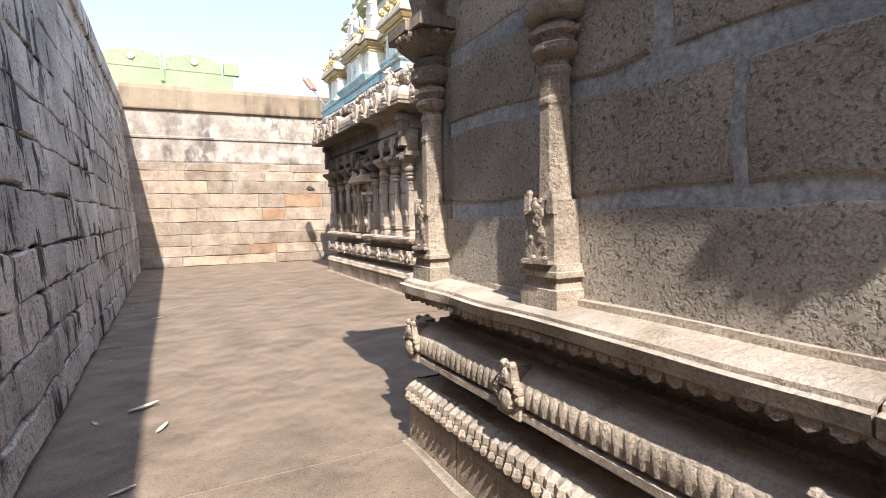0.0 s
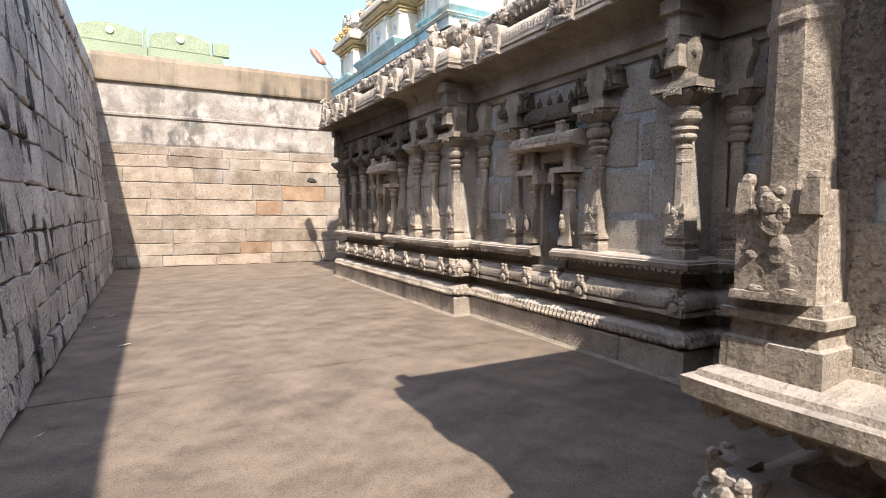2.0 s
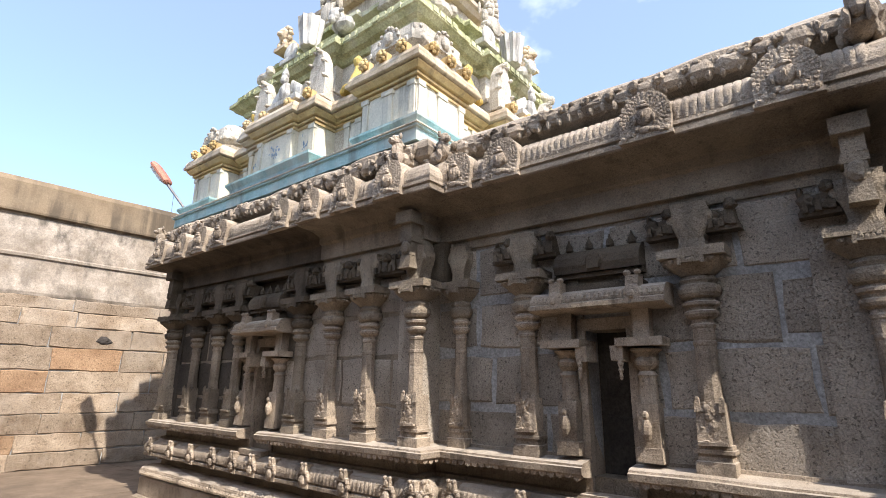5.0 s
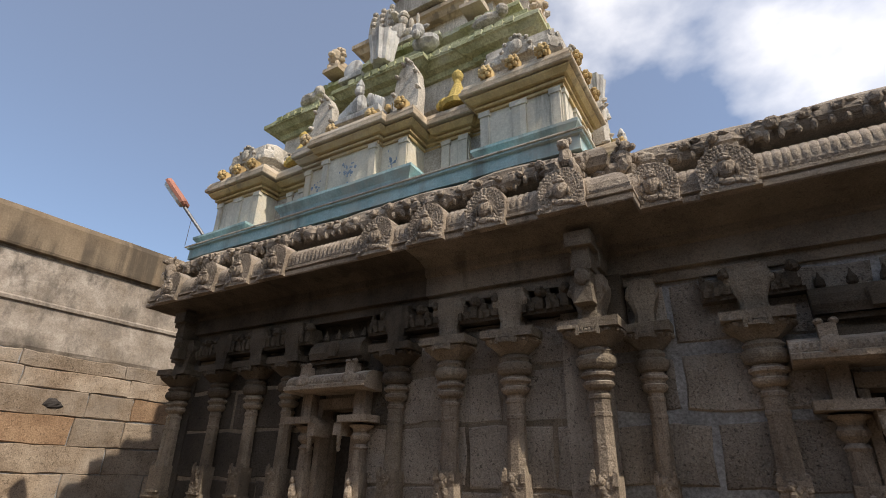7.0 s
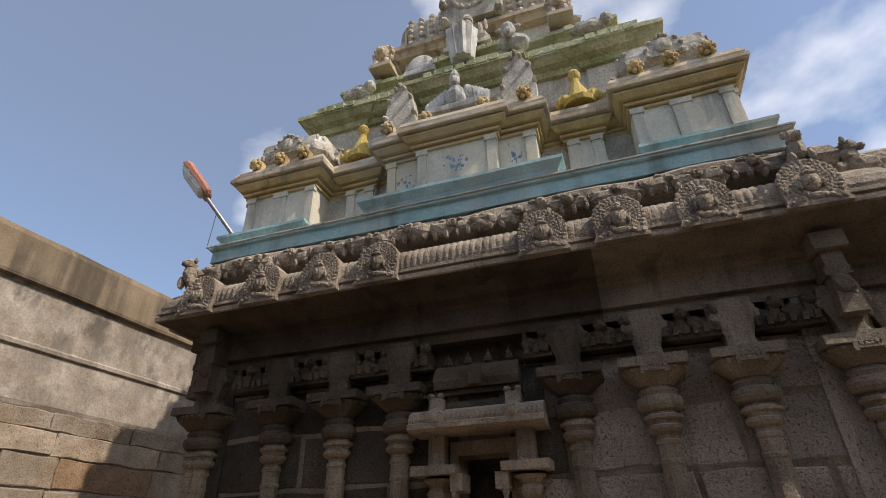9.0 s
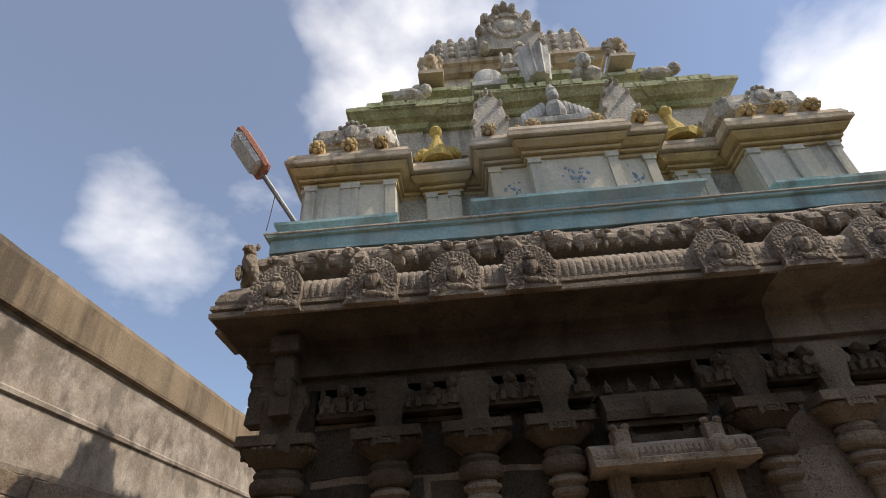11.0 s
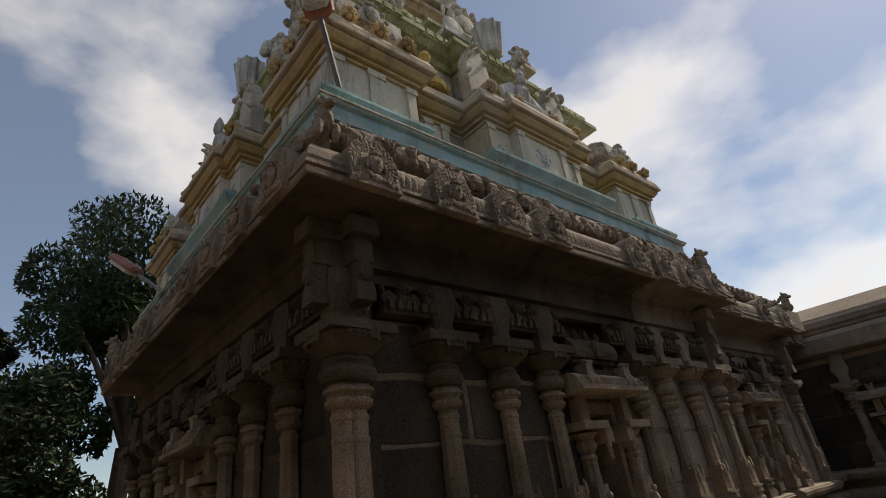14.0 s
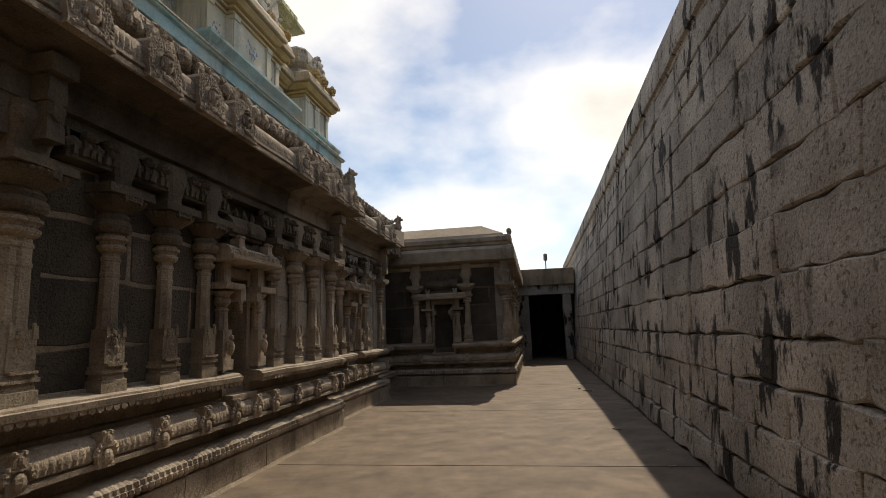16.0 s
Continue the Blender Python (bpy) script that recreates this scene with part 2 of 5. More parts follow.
IRON = surface("grey galvanised pipe", (0.16, 0.16, 0.16), (0.30, 0.30, 0.30), 60, 5, 0.1, rough=0.5, metal=0.6, vary=0)
BARK = surface("dark bark", (0.05, 0.04, 0.03), (0.13, 0.105, 0.08), 25, 3, 0.8, vary=0)
LEAF = surface("dark green leaf", (0.012, 0.0255, 0.009), (0.0375, 0.0638, 0.021), 8, 1.0, 0.0, rough=0.6, vary=0.2)
DRYLEAF = surface("dry pale leaf", (0.40, 0.34, 0.24), (0.60, 0.53, 0.40), 40, 6, 0.1, vary=0.2)
BLUEWASH = surface("faded blue-grey paint", (0.16, 0.22, 0.30), (0.30, 0.36, 0.42), 40, 5, 0.2, vary=0)
LIMEWASH = surface("pale yellow-green limewash", (0.215, 0.245, 0.15), (0.27, 0.295, 0.185), 20, 0.6, 0.05, vary=0)


# ---- building helpers ----
WORLD_OF = {}


def thing(name, at, label, category, group="", kind=""):
    """A top-level thing: an Empty at its base."""
    ob = new(name)
    ob.empty_display_size = 0.2
    ob.location = at
    WORLD_OF[ob.name] = Matrix.Translation(at)
    return tagged(ob, label, category, group, kind)


def mesh_of(bm, name, material, smooth=False):
    if isinstance(bm, bpy.types.Mesh):
        return bm
    bmesh.ops.recalc_face_normals(bm, faces=bm.faces)
    me = bpy.data.meshes.new(name)
    bm.to_mesh(me)
    bm.free()
    me.materials.append(material)
    if smooth:
        me.shade_smooth()
    return me


def part(name, bm, material, parent=None, label="", m=None, smooth=False):
    """One mesh object under a thing or part. With m the mesh is local to the parent's frame, else it lies in world metres."""
    ob = new(name, mesh_of(bm, name, material, smooth))
    here = m.copy() if m is not None else Matrix()
    if parent is not None:
        ob.parent = parent
        if m is None:
            ob.matrix_parent_inverse = WORLD_OF[parent.name].inverted()
        else:
            ob.matrix_basis = m
            here = WORLD_OF[parent.name] @ m
    elif m is not None:
        ob.matrix_basis = m
    WORLD_OF[ob.name] = here
    return tagged(ob, label)


def box(bm, x0, x1, y0, y1, z0, z1, wob=0.0, taper=0.0):
    """A box, its corners jittered by wob and its top drawn in by taper."""
    c = []
    for z, k in ((z0, 0), (z1, taper)):
        for x, y in ((x0 + k, y0 + k), (x1 - k, y0 + k), (x1 - k, y1 - k), (x0 + k, y1 - k)):
            c.append(bm.verts.new((x + random.uniform(-wob, wob), y + random.uniform(-wob, wob), z + random.uniform(-wob, wob))))
    for q in ((3, 2, 1, 0), (4, 5, 6, 7), (0, 1, 5, 4), (1, 2, 6, 5), (2, 3, 7, 6), (3, 0, 4, 7)):
        bm.faces.new([c[i] for i in q])
    return c


def ball(bm, centre, radii, seg=10, rings=6, wob=0.0):
    rows = []
    for i in range(rings + 1):
        a = math.pi * i / rings
        if i in (0, rings):
            rows.append([bm.verts.new((centre[0], centre[1], centre[2] + radii[2] * math.cos(a)))])
            continue
        rows.append([bm.verts.new((centre[0] + radii[0] * math.sin(a) * math.cos(2 * math.pi * j / seg) * (1 + random.uniform(-wob, wob)),
                                   centre[1] + radii[1] * math.sin(a) * math.sin(2 * math.pi * j / seg) * (1 + random.uniform(-wob, wob)),
                                   centre[2] + radii[2] * math.cos(a))) for j in range(seg)])
    for a, b in zip(rows, rows[1:]):
        for j in range(seg):
            k = (j + 1) % seg
            if len(a) == 1:
                bm.faces.new((a[0], b[j], b[k]))
            elif len(b) == 1:
                bm.faces.new((a[j], b[0], a[k]))
            else:
                bm.faces.new((a[j], b[j], b[k], a[k]))


def lathe(bm, profile, seg=8, centre=(0, 0), turn=0.0, square=0.0):
    """A turned solid from (radius, z) pairs; square draws the round plan towards a square."""
    rows = []
    for r, z in profile:
        row = []
        for j in range(seg):
            a = 2 * math.pi * (j + 0.5) / seg + turn
            c, s = math.cos(a), math.sin(a)
            k = 1.0 if not square else (1 - square) + square / max(abs(c), abs(s))
            row.append(bm.verts.new((centre[0] + r * c * k, centre[1] + r * s * k, z)))
        rows.append(row)
    for a, b in zip(rows, rows[1:]):
        for j in range(seg):
            k = (j + 1) % seg
            bm.faces.new((a[j], a[k], b[k], b[j]))
    bm.faces.new(rows[0][::-1])
    bm.faces.new(rows[-1])


def mitres(path):
    """For each plan point, the sideways step per metre of outward offset (outward lies to the right of the way)."""
    out = []
    for i, p in enumerate(path):
        ways = []
        if i:
            ways.append((Vector(p) - Vector(path[i - 1])).normalized())
        if i < len(path) - 1:
            ways.append((Vector(path[i + 1]) - Vector(p)).normalized())
        ns = [Vector((w.y, -w.x)) for w in ways]
        out.append(ns[0] if len(ns) == 1 else (ns[0] + ns[1]) / (1 + ns[0].dot(ns[1])))
    return out


def sweep(bm, profile, path, step=0.22, wob=0.004):
    """A moulding: the profile of (outward, z) pairs led along a plan path with mitred corners, its edges worn a little uneven."""
    side = mitres(path)
    stations = []
    for i in range(len(path) - 1):
        a, b = Vector(path[i]), Vector(path[i + 1])
        n = max(1, round((b - a).length / step))
        for k in range(n):
            f = k / n
            stations.append((a.lerp(b, f), side[i] if k == 0 else None, Vector(((b - a).y, -(b - a).x)).normalized()))
    stations.append((Vector(path[-1]), side[-1], None))
    rows = []
    for p, mit, nrm in stations:
        s = mit if mit is not None else nrm
        row = []
        for o, z in profile:
            j = noise.noise(Vector((p.x * 2.3, p.y * 2.3, z * 5.0))) * wob * 2
            q = p + s * (o + j)
            row.append(bm.verts.new((q.x, q.y, z + noise.noise(Vector((p.y * 1.7, p.x * 1.7, z * 3 + 9))) * wob)))
        rows.append(row)
    for a, b in zip(rows, rows[1:]):
        for i in range(len(profile) - 1):
            bm.faces.new((a[i], b[i], b[i + 1], a[i + 1]))
    for r in (rows[0], rows[-1]):
        if len(r) > 2:
            bm.faces.new(r)


def along(path, gap, inset=0.0):
    """Evenly spaced places on a plan path: point, outward normal."""
    for a, b in zip(path, path[1:]):
        a, b = Vector(a), Vector(b)
        length = (b - a).length - 2 * inset
        if length <= 0:
            continue
        w = (b - a).normalized()
        n = max(1, round(length / gap))
        for k in range(n):
            yield a + w * (inset + (k + 0.5) * length / n), Vector((w.y, -w.x))


def facing(p, nrm, z=0.0):
    """A frame at plan point p: local -y points outward along nrm, z up."""
    return Matrix.Translation((p[0], p[1], z)) @ Matrix.Rotation(math.atan2(nrm[1], nrm[0]) + math.pi / 2, 4, "Z")


# ---- ground ----
def ground_sheet():
    bm = bmesh.new()
    bmesh.ops.create_grid(bm, x_segments=60, y_segments=60, size=600)
    for v in bm.verts:
        v.co.z = -0.06 + (noise.noise(v.co * 0.02) * 0.3 if v.co.length > 60 else 0)
    part("ground", bm, EARTH)
    tagged(bpy.data.objects["ground"], "dry brown earth reaching to the horizon", "ground", kind="structure")


ground_sheet()
paving = thing("pavement", (1, 6, 0), "worn brown cement paving in large slabs", "paving", kind="structure")
PAVE_Y = (-14.0, -8.2, -4.4, -0.7, 3.0, 6.95, 10.6, 14.2, 17.95)
PAVE_X = (-0.9, 4.6, 9.6, 14.0)


# ---- enclosure wall on the west and north ----
def courses(z0, z1, mean):
    zs, z = [z0], z0
    while z < z1 - mean * 0.6:
        z += mean * random.uniform(0.85, 1.15)
        zs.append(min(z, z1))
    zs[-1] = z1
    return zs


def stone(bm, s0, s1, d0, d1, z0, z1, bev=0.012, rag=0.006):
    """A dressed block in section coordinates (s along, d out with its face at d1, z up), its arrises worn ragged."""
    n = max(2, min(7, round((s1 - s0) / 0.22)))
    loop = [(s0 + (s1 - s0) * i / n, z0) for i in range(n)] + [(s1, z0), (s1, (z0 + z1) / 2)] + [(s1 - (s1 - s0) * i / n, z1) for i in range(n)] + [(s0, z1), (s0, (z0 + z1) / 2)]
    cs, cz = (s0 + s1) / 2, (z0 + z1) / 2
    w = lambda k: random.uniform(-k, k)
    shifts = [(w(rag), w(rag)) for _ in loop]
    back = [bm.verts.new((s, d0, z)) for s, z in loop]
    rim = [bm.verts.new((s + a, d1 - bev, z + c)) for (s, z), (a, c) in zip(loop, shifts)]
    face = [bm.verts.new((s + a + math.copysign(bev * random.uniform(0.5, 1.5), cs - s) * (1 if abs(s - cs) > (s1 - s0) * 0.45 else 0), d1 + w(bev * 0.3),
                          z + c + math.copysign(bev * random.uniform(0.5, 1.5), cz - z) * (1 if abs(z - cz) > 1e-6 else 0))) for (s, z), (a, c) in zip(loop, shifts)]
    m = len(loop)
    for i in range(m):
        k = (i + 1) % m
        bm.faces.new((back[i], back[k], rim[k], rim[i]))
        bm.faces.new((rim[i], rim[k], face[k], face[i]))
    mid = [bm.verts.new((s0 + (s1 - s0) * i / n if 0 < i < n else (s0 + (s1 - s0) * (0.06 if i == 0 else 0.94)), d1 + w(bev * 0.5), cz)) for i in range(n + 1)]
    low = face[:n + 1]
    top = face[n + 2:2 * n + 3][::-1]
    for i in range(n):
        bm.faces.new((low[i], low[i + 1], mid[i + 1], mid[i]))
        bm.faces.new((mid[i], mid[i + 1], top[i + 1], top[i]))
    bm.faces.new((low[n], face[n + 1], mid[n]))
    bm.faces.new((face[n + 1], top[n], mid[n]))
    bm.faces.new((low[0], mid[0], face[2 * n + 3]))
    bm.faces.new((face[2 * n + 3], mid[0], top[0]))


WEST_BASE, WEST_TOP, WEST_H = -0.79, -1.16, 5.1
NORTH_PATH = [(-1.35, 17.75), (38.0, 15.58)]


def batter(z):
    return WEST_BASE + (WEST_TOP - WEST_BASE) * z / WEST_H


wall_west = thing("wall_west", (-1.2, 5, 0), "tall enclosure wall of coarse grey granite blocks with black rain streaks", "wall", kind="structure")
bm = bmesh.new()
sweep(bm, [(0, -0.3), (batter(0) + 1.2 - 0.035, -0.3), (batter(4.55) + 1.2 - 0.035, 4.55), (0, 4.55)], [(-1.2, 17.6), (-1.2, -16)][::-1], 1.0, 0)
part("core", bm, JOINT, wall_west, "black open joints between the blocks")
bm = bmesh.new()
sweep(bm, [(-0.1, 4.5), (0.07, 4.5), (0.08, 4.54), (0.12, 4.56), (0.13, 4.62), (0.09, 5.0), (0.03, 5.08), (-0.5, 5.1), (-0.5, 4.5)], [(-1.2, -16), (-1.2, 17.6)], 0.5, 0.008)
part("coping", bm, RUBBLE, wall_west, "weathered grey plaster coping along the wall top")
bm = bmesh.new()
box(bm, -1.9, -1.22, -16, 18.2, -0.3, 4.5)
part("backing", bm, RUBBLE, wall_west)

wall_north = thing("wall_north", (3, 17.8, 0), "tall end wall of buff stone below and black-streaked white plaster above", "wall", kind="structure")
bm = bmesh.new()
sweep(bm, [(-0.6, -0.3), (-0.03, -0.3), (-0.03, 3.16), (-0.6, 3.16)], NORTH_PATH, 4, 0)
part("core", bm, MORTAR, wall_north)
bm = bmesh.new()
sweep(bm, [(-0.4, 3.16), (-0.02, 3.16), (0.0, 3.22), (-0.01, 3.86), (0.025, 3.88), (0.03, 3.93), (0.005, 3.96), (-0.005, 4.66), (-0.4, 4.66)], NORTH_PATH, 0.5, 0.008)
part("plaster_band", bm, PLASTER, wall_north, "white plaster band with black rain streaks")
bm = bmesh.new()
sweep(bm, [(-0.4, 4.66), (0.0, 4.66), (0.0, 4.70), (0.07, 4.72), (0.08, 4.76), (0.06, 5.30), (0.02, 5.40), (-0.15, 5.46), (-0.6, 5.46), (-0.6, 4.66)], NORTH_PATH, 0.5, 0.01)
part("coping", bm, COPING, wall_north, "tan plaster coping")

FM, FD, FR = 3.73, 3.99, 4.40  # fronts of the main bay, the middle bay and the recess

# ---- temple: mouldings shared by the shrine and the hall ----
P_PLINTH = [(-0.2, -0.2), (0.005, -0.2), (0.0, 0.02), (0.0, 0.25), (-0.012, 0.27), (-0.2, 0.27)]
P_TORUS = [(-0.4, 0.27), (-0.15, 0.27), (-0.13, 0.30), (-0.05, 0.305), (0.01, 0.315), (0.02, 0.345), (-0.005, 0.385), (-0.06, 0.42), (-0.14, 0.44), (-0.4, 0.44)]
P_NECK = [(-0.4, 0.43), (-0.18, 0.43), (-0.19, 0.50), (-0.16, 0.52), (-0.16, 0.575), (-0.4, 0.575)]
P_FRIEZE = [(-0.4, 0.56), (-0.02, 0.56), (0.0, 0.568), (0.0, 0.60), (-0.03, 0.606), (-0.028, 0.62), (-0.004, 0.628), (0.0, 0.67), (-0.012, 0.72), (-0.045, 0.76), (-0.10, 0.785), (-0.16, 0.79), (-0.4, 0.79)]
P_NECK2 = [(-0.4, 0.78), (-0.15, 0.78), (-0.155, 0.82), (-0.20, 0.83), (-0.20, 0.95), (-0.4, 0.95)]
P_LEDGE = [(-0.24, 0.94), (-0.12, 0.945), (0.0, 0.965), (0.03, 0.985), (0.035, 1.03), (0.01, 1.035), (0.005, 1.05), (-0.02, 1.06), (-0.16, 1.075), (-0.165, 1.10), (-0.24, 1.105)]
P_BEAM = [(-0.5, 2.92), (-0.15, 2.92), (-0.145, 3.0), (-0.10, 3.01), (-0.095, 3.18), (-0.06, 3.20), (-0.055, 3.28), (-0.5, 3.29)]
P_SOFFIT = [(-0.5, 3.25), (-0.08, 3.25), (-0.03, 3.285), (0.04, 3.31), (0.14, 3.325), (0.255, 3.332), (0.268, 3.344), (-0.5, 3.348)]
P_EAVE = [(-0.5, 3.345), (0.255, 3.345), (0.272, 3.333), (0.282, 3.343), (0.285, 3.38), (0.26, 3.386), (0.262, 3.403), (0.285, 3.41), (0.283, 3.44), (0.26, 3.447),
          (0.268, 3.48), (0.25, 3.545), (0.205, 3.61), (0.13, 3.67), (0.03, 3.705), (-0.08, 3.715), (-0.5, 3.72)]
P_ROLL = [(-0.5, 3.71), (0.0, 3.71), (0.01, 3.76), (0.085, 3.80), (0.125, 3.87), (0.10, 3.96), (0.045, 4.01), (0.0, 4.04), (-0.5, 4.05)]

SHRINE_PATH = [(9.0, 4.9), (9.0, 13.80), (FM, 13.80), (FM, 8.40), (FD, 8.40), (FD, 4.97), (FR, 4.97), (FR, 3.04)]
HALL_PATH = [(4.9, 3.0), (1.30, 3.0), (1.30, -6.6)]
NICHES = {(FM, 11.10): 0.19, (FD, 6.855): 0.17, (6.35, 13.80): 0.19, (3.10, 3.0): 0.24}


def split_path(path):
    """The path cut open where a niche breaks through the ledge."""
    runs, run = [], [path[0]]
    for a, b in zip(path, path[1:]):
        va, vb = Vector(a), Vector(b)
        w = (vb - va).normalized()
        for c, half in NICHES.items():
            f = (Vector(c) - va).dot(w)
            if 0 < f < (vb - va).length and (va + w * f - Vector(c)).length < 0.01:
                run.append(tuple(va + w * (f - half)))
                runs.append(run)
                run = [tuple(va + w * (f + half))]
        run.append(b)
    return runs + [run]


shrine = thing("temple_shrine", (6.3, 9, 0), "carved grey granite shrine with pilasters, niches and a curved eave", "temple")
hall = thing("temple_hall", (3.5, -1, 0), "plain rough granite temple hall with slender carved pilasters", "temple")


def scallops(bm, path, gap, z, out, r, depth=0.05, drop=1.0):
    """A row of little hanging lobes under an edge."""
    for p, nrm in along(path, gap, 0.01):
        m = facing(p + nrm * out, nrm, z)
        pts = [(-r, 0), (-r * 0.8, -r * 0.75 * drop), (0, -r * 1.15 * drop), (r * 0.8, -r * 0.75 * drop), (r, 0)]
        k = random.uniform(0.75, 1.1)
        f = [bm.verts.new(m @ Vector((x, 0, zz * k))) for x, zz in pts]
        g = [bm.verts.new(m @ Vector((x, depth, zz * k))) for x, zz in pts]
        bm.faces.new(f)
        bm.faces.new(g[::-1])
        for i in range(4):
            bm.faces.new((f[i], g[i], g[i + 1], f[i + 1]))


def beads(bm, path, gap, z, out, rad):
    for p, nrm in along(path, gap, 0.02):
        q = p + nrm * out
        k = random.uniform(0.85, 1.1)
        ball(bm, (q.x, q.y, z), (rad[0] * k if abs(nrm.y) > 0.5 else rad[1] * k, rad[1] * k if abs(nrm.y) > 0.5 else rad[0] * k, rad[2] * k), 6, 4)


def ribs(bm, path, gap, z0, z1, out, depth=0.0045):
    """Upright flutes on a rounded moulding."""
    for p, nrm in along(path, gap, 0.02):
        m = facing(p, nrm)
        w = gap * 0.47
        k = depth * random.uniform(0.6, 1.1)
        prof = [(out + k * 0.6, z0), (out + k, z0 + (z1 - z0) * 0.3), (out + k * 0.5, z0 + (z1 - z0) * 0.6), (out - 0.022, z1 - (z1 - z0) * 0.2), (out - 0.055, z1)]
        rows = [[bm.verts.new(m @ Vector((dx, -o if abs(dx) < 1e-6 else -o + k * 1.3, z))) for dx in (-w, 0.0, w)] for o, z in prof]
        for a, b in zip(rows, rows[1:]):
            bm.faces.new((a[0], a[1], b[1], b[0]))
            bm.faces.new((a[1], a[2], b[2], b[1]))


def blocks_of(path, lengths, gap):
    """A plan path cut into runs of random length with open joints between; corners stay inside a run."""
    runs, run, left = [], [Vector(path[0])], random.uniform(*lengths)
    for a, b in zip(path, path[1:]):
        a, b = Vector(a), Vector(b)
        w, length, pos = (b - a).normalized(), (b - a).length, 0.0
        while pos + left < length - 0.4:
            pos += left
            if pos > 0.4:
                run.append(a + w * (pos - gap))
                runs.append([tuple(p) for p in run])
                run = [a + w * (pos + gap)]
            left = random.uniform(*lengths)
        left = max(left - (length - pos), 0.3)
        run.append(b)
    runs.append([tuple(p) for p in run])
    return runs


def moulded_base(owner, path, rib_path):
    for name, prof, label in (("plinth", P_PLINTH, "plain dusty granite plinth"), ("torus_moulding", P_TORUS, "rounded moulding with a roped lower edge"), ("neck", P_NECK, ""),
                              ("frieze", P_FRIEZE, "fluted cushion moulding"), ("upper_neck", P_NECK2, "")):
        bm = bmesh.new()
        sweep(bm, [(o - (0.03 if name == "plinth" else 0.0), z - (0.004 if name == "plinth" and z > 0.2 else 0.0)) for o, z in prof], path)
        # Necks take a darker granite that paints in the shade of the recesses.
        base = part(name, bm, SMOKE_SHADE if "neck" in name else GRANITE, owner, label)
        if name == "plinth":
            for run in blocks_of(path, (0.7, 1.5), 0.005):
                bm = bmesh.new()
                sweep(bm, prof, run, 0.18, 0.005)
                part("plinth_block", bm, GRANITE, base)
        if name == "torus_moulding":
            bm = bmesh.new()
            beads(bm, rib_path, 0.068, 0.325, 0.008, (0.031, 0.040, 0.036))
            tagged(part("roped_edge", bm, GRANITE, base, "row of small worn beads"), kind="stuff")
            bm = bmesh.new()
            ribs(bm, rib_path, 0.068, 0.335, 0.428, 0.016, 0.014)
            tagged(part("rope_fluting", bm, GRANITE, base, "worn rope-like flutes"), kind="stuff")
        if name == "frieze":
            bm = bmesh.new()
            ribs(bm, rib_path, 0.055, 0.63, 0.765, 0.0, 0.011)
            tagged(part("fluting", bm, GRANITE, base, "shallow upright flutes", smooth=True), kind="stuff")
    for run in split_path(path):
        bm = bmesh.new()
        inner = [Vector(p) for p in run]
        inner[0] += (inner[1] - inner[0]).normalized() * 0.03
        inner[-1] += (inner[-2] - inner[-1]).normalized() * 0.03
        sweep(bm, [(-0.4, 0.955), (-0.05, 0.96), (-0.02, 1.02), (-0.05, 1.04), (-0.20, 1.07), (-0.4, 1.09)], [tuple(p) for p in inner], 0.3, 0.0)
        base = part("ledge", bm, GRANITE, owner, "projecting ledge with a scalloped lower edge")
        for piece in blocks_of(run, (1.1, 2.2), 0.004):
            bm = bmesh.new()
            sweep(bm, P_LEDGE, piece, 0.09, 0.009)
            part("ledge_block", bm, GRANITE, base)
        bm = bmesh.new()
        scallops(bm, [p for p in run], 0.072, 0.978, 0.018, 0.032, drop=1.15)
        tagged(part("scalloped_edge", bm, GRANITE, base), kind="stuff")


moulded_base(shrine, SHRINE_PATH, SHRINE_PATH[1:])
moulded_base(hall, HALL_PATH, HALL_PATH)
for owner, path in ((shrine, SHRINE_PATH), (hall, HALL_PATH)):
    bm = bmesh.new()
    sweep(bm, [(-0.1, -0.03), (0.05, -0.03), (0.045, 0.003), (0.025, 0.010), (0.010, 0.028), (-0.1, 0.03)], path, 0.13, 0.013)
    part("cement_fillet", bm, FILLET, owner, "pale smeared cement fillet along the paving")
# Beam and soffit colours hold both smoke and the eave's shade.
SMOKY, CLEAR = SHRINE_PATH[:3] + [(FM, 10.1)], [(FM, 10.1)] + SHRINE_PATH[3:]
for run, mat in ((SMOKY, SOOT_SHADE), (CLEAR, SMOKE_SHADE)):
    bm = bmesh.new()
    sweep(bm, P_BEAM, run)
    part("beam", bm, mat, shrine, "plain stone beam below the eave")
bm = bmesh.new()
sweep(bm, P_EAVE, SHRINE_PATH, 0.3)
eave = part("eave", bm, GRANITE, shrine, "curved stone eave with carved medallions")
for run, mat in ((SMOKY, SOOT_SHADE), (CLEAR, SMOKE_SHADE)):
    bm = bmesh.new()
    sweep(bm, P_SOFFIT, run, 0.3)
    part("soffit", bm, mat, eave, "underside of the eave, darkened for smoke and shade")
bm = bmesh.new()
sweep(bm, P_ROLL, SHRINE_PATH, 0.11, 0.022)
roll = part("animal_frieze", bm, GRANITE, shrine, "lumpy worn frieze of crouching beasts")
bm = bmesh.new()
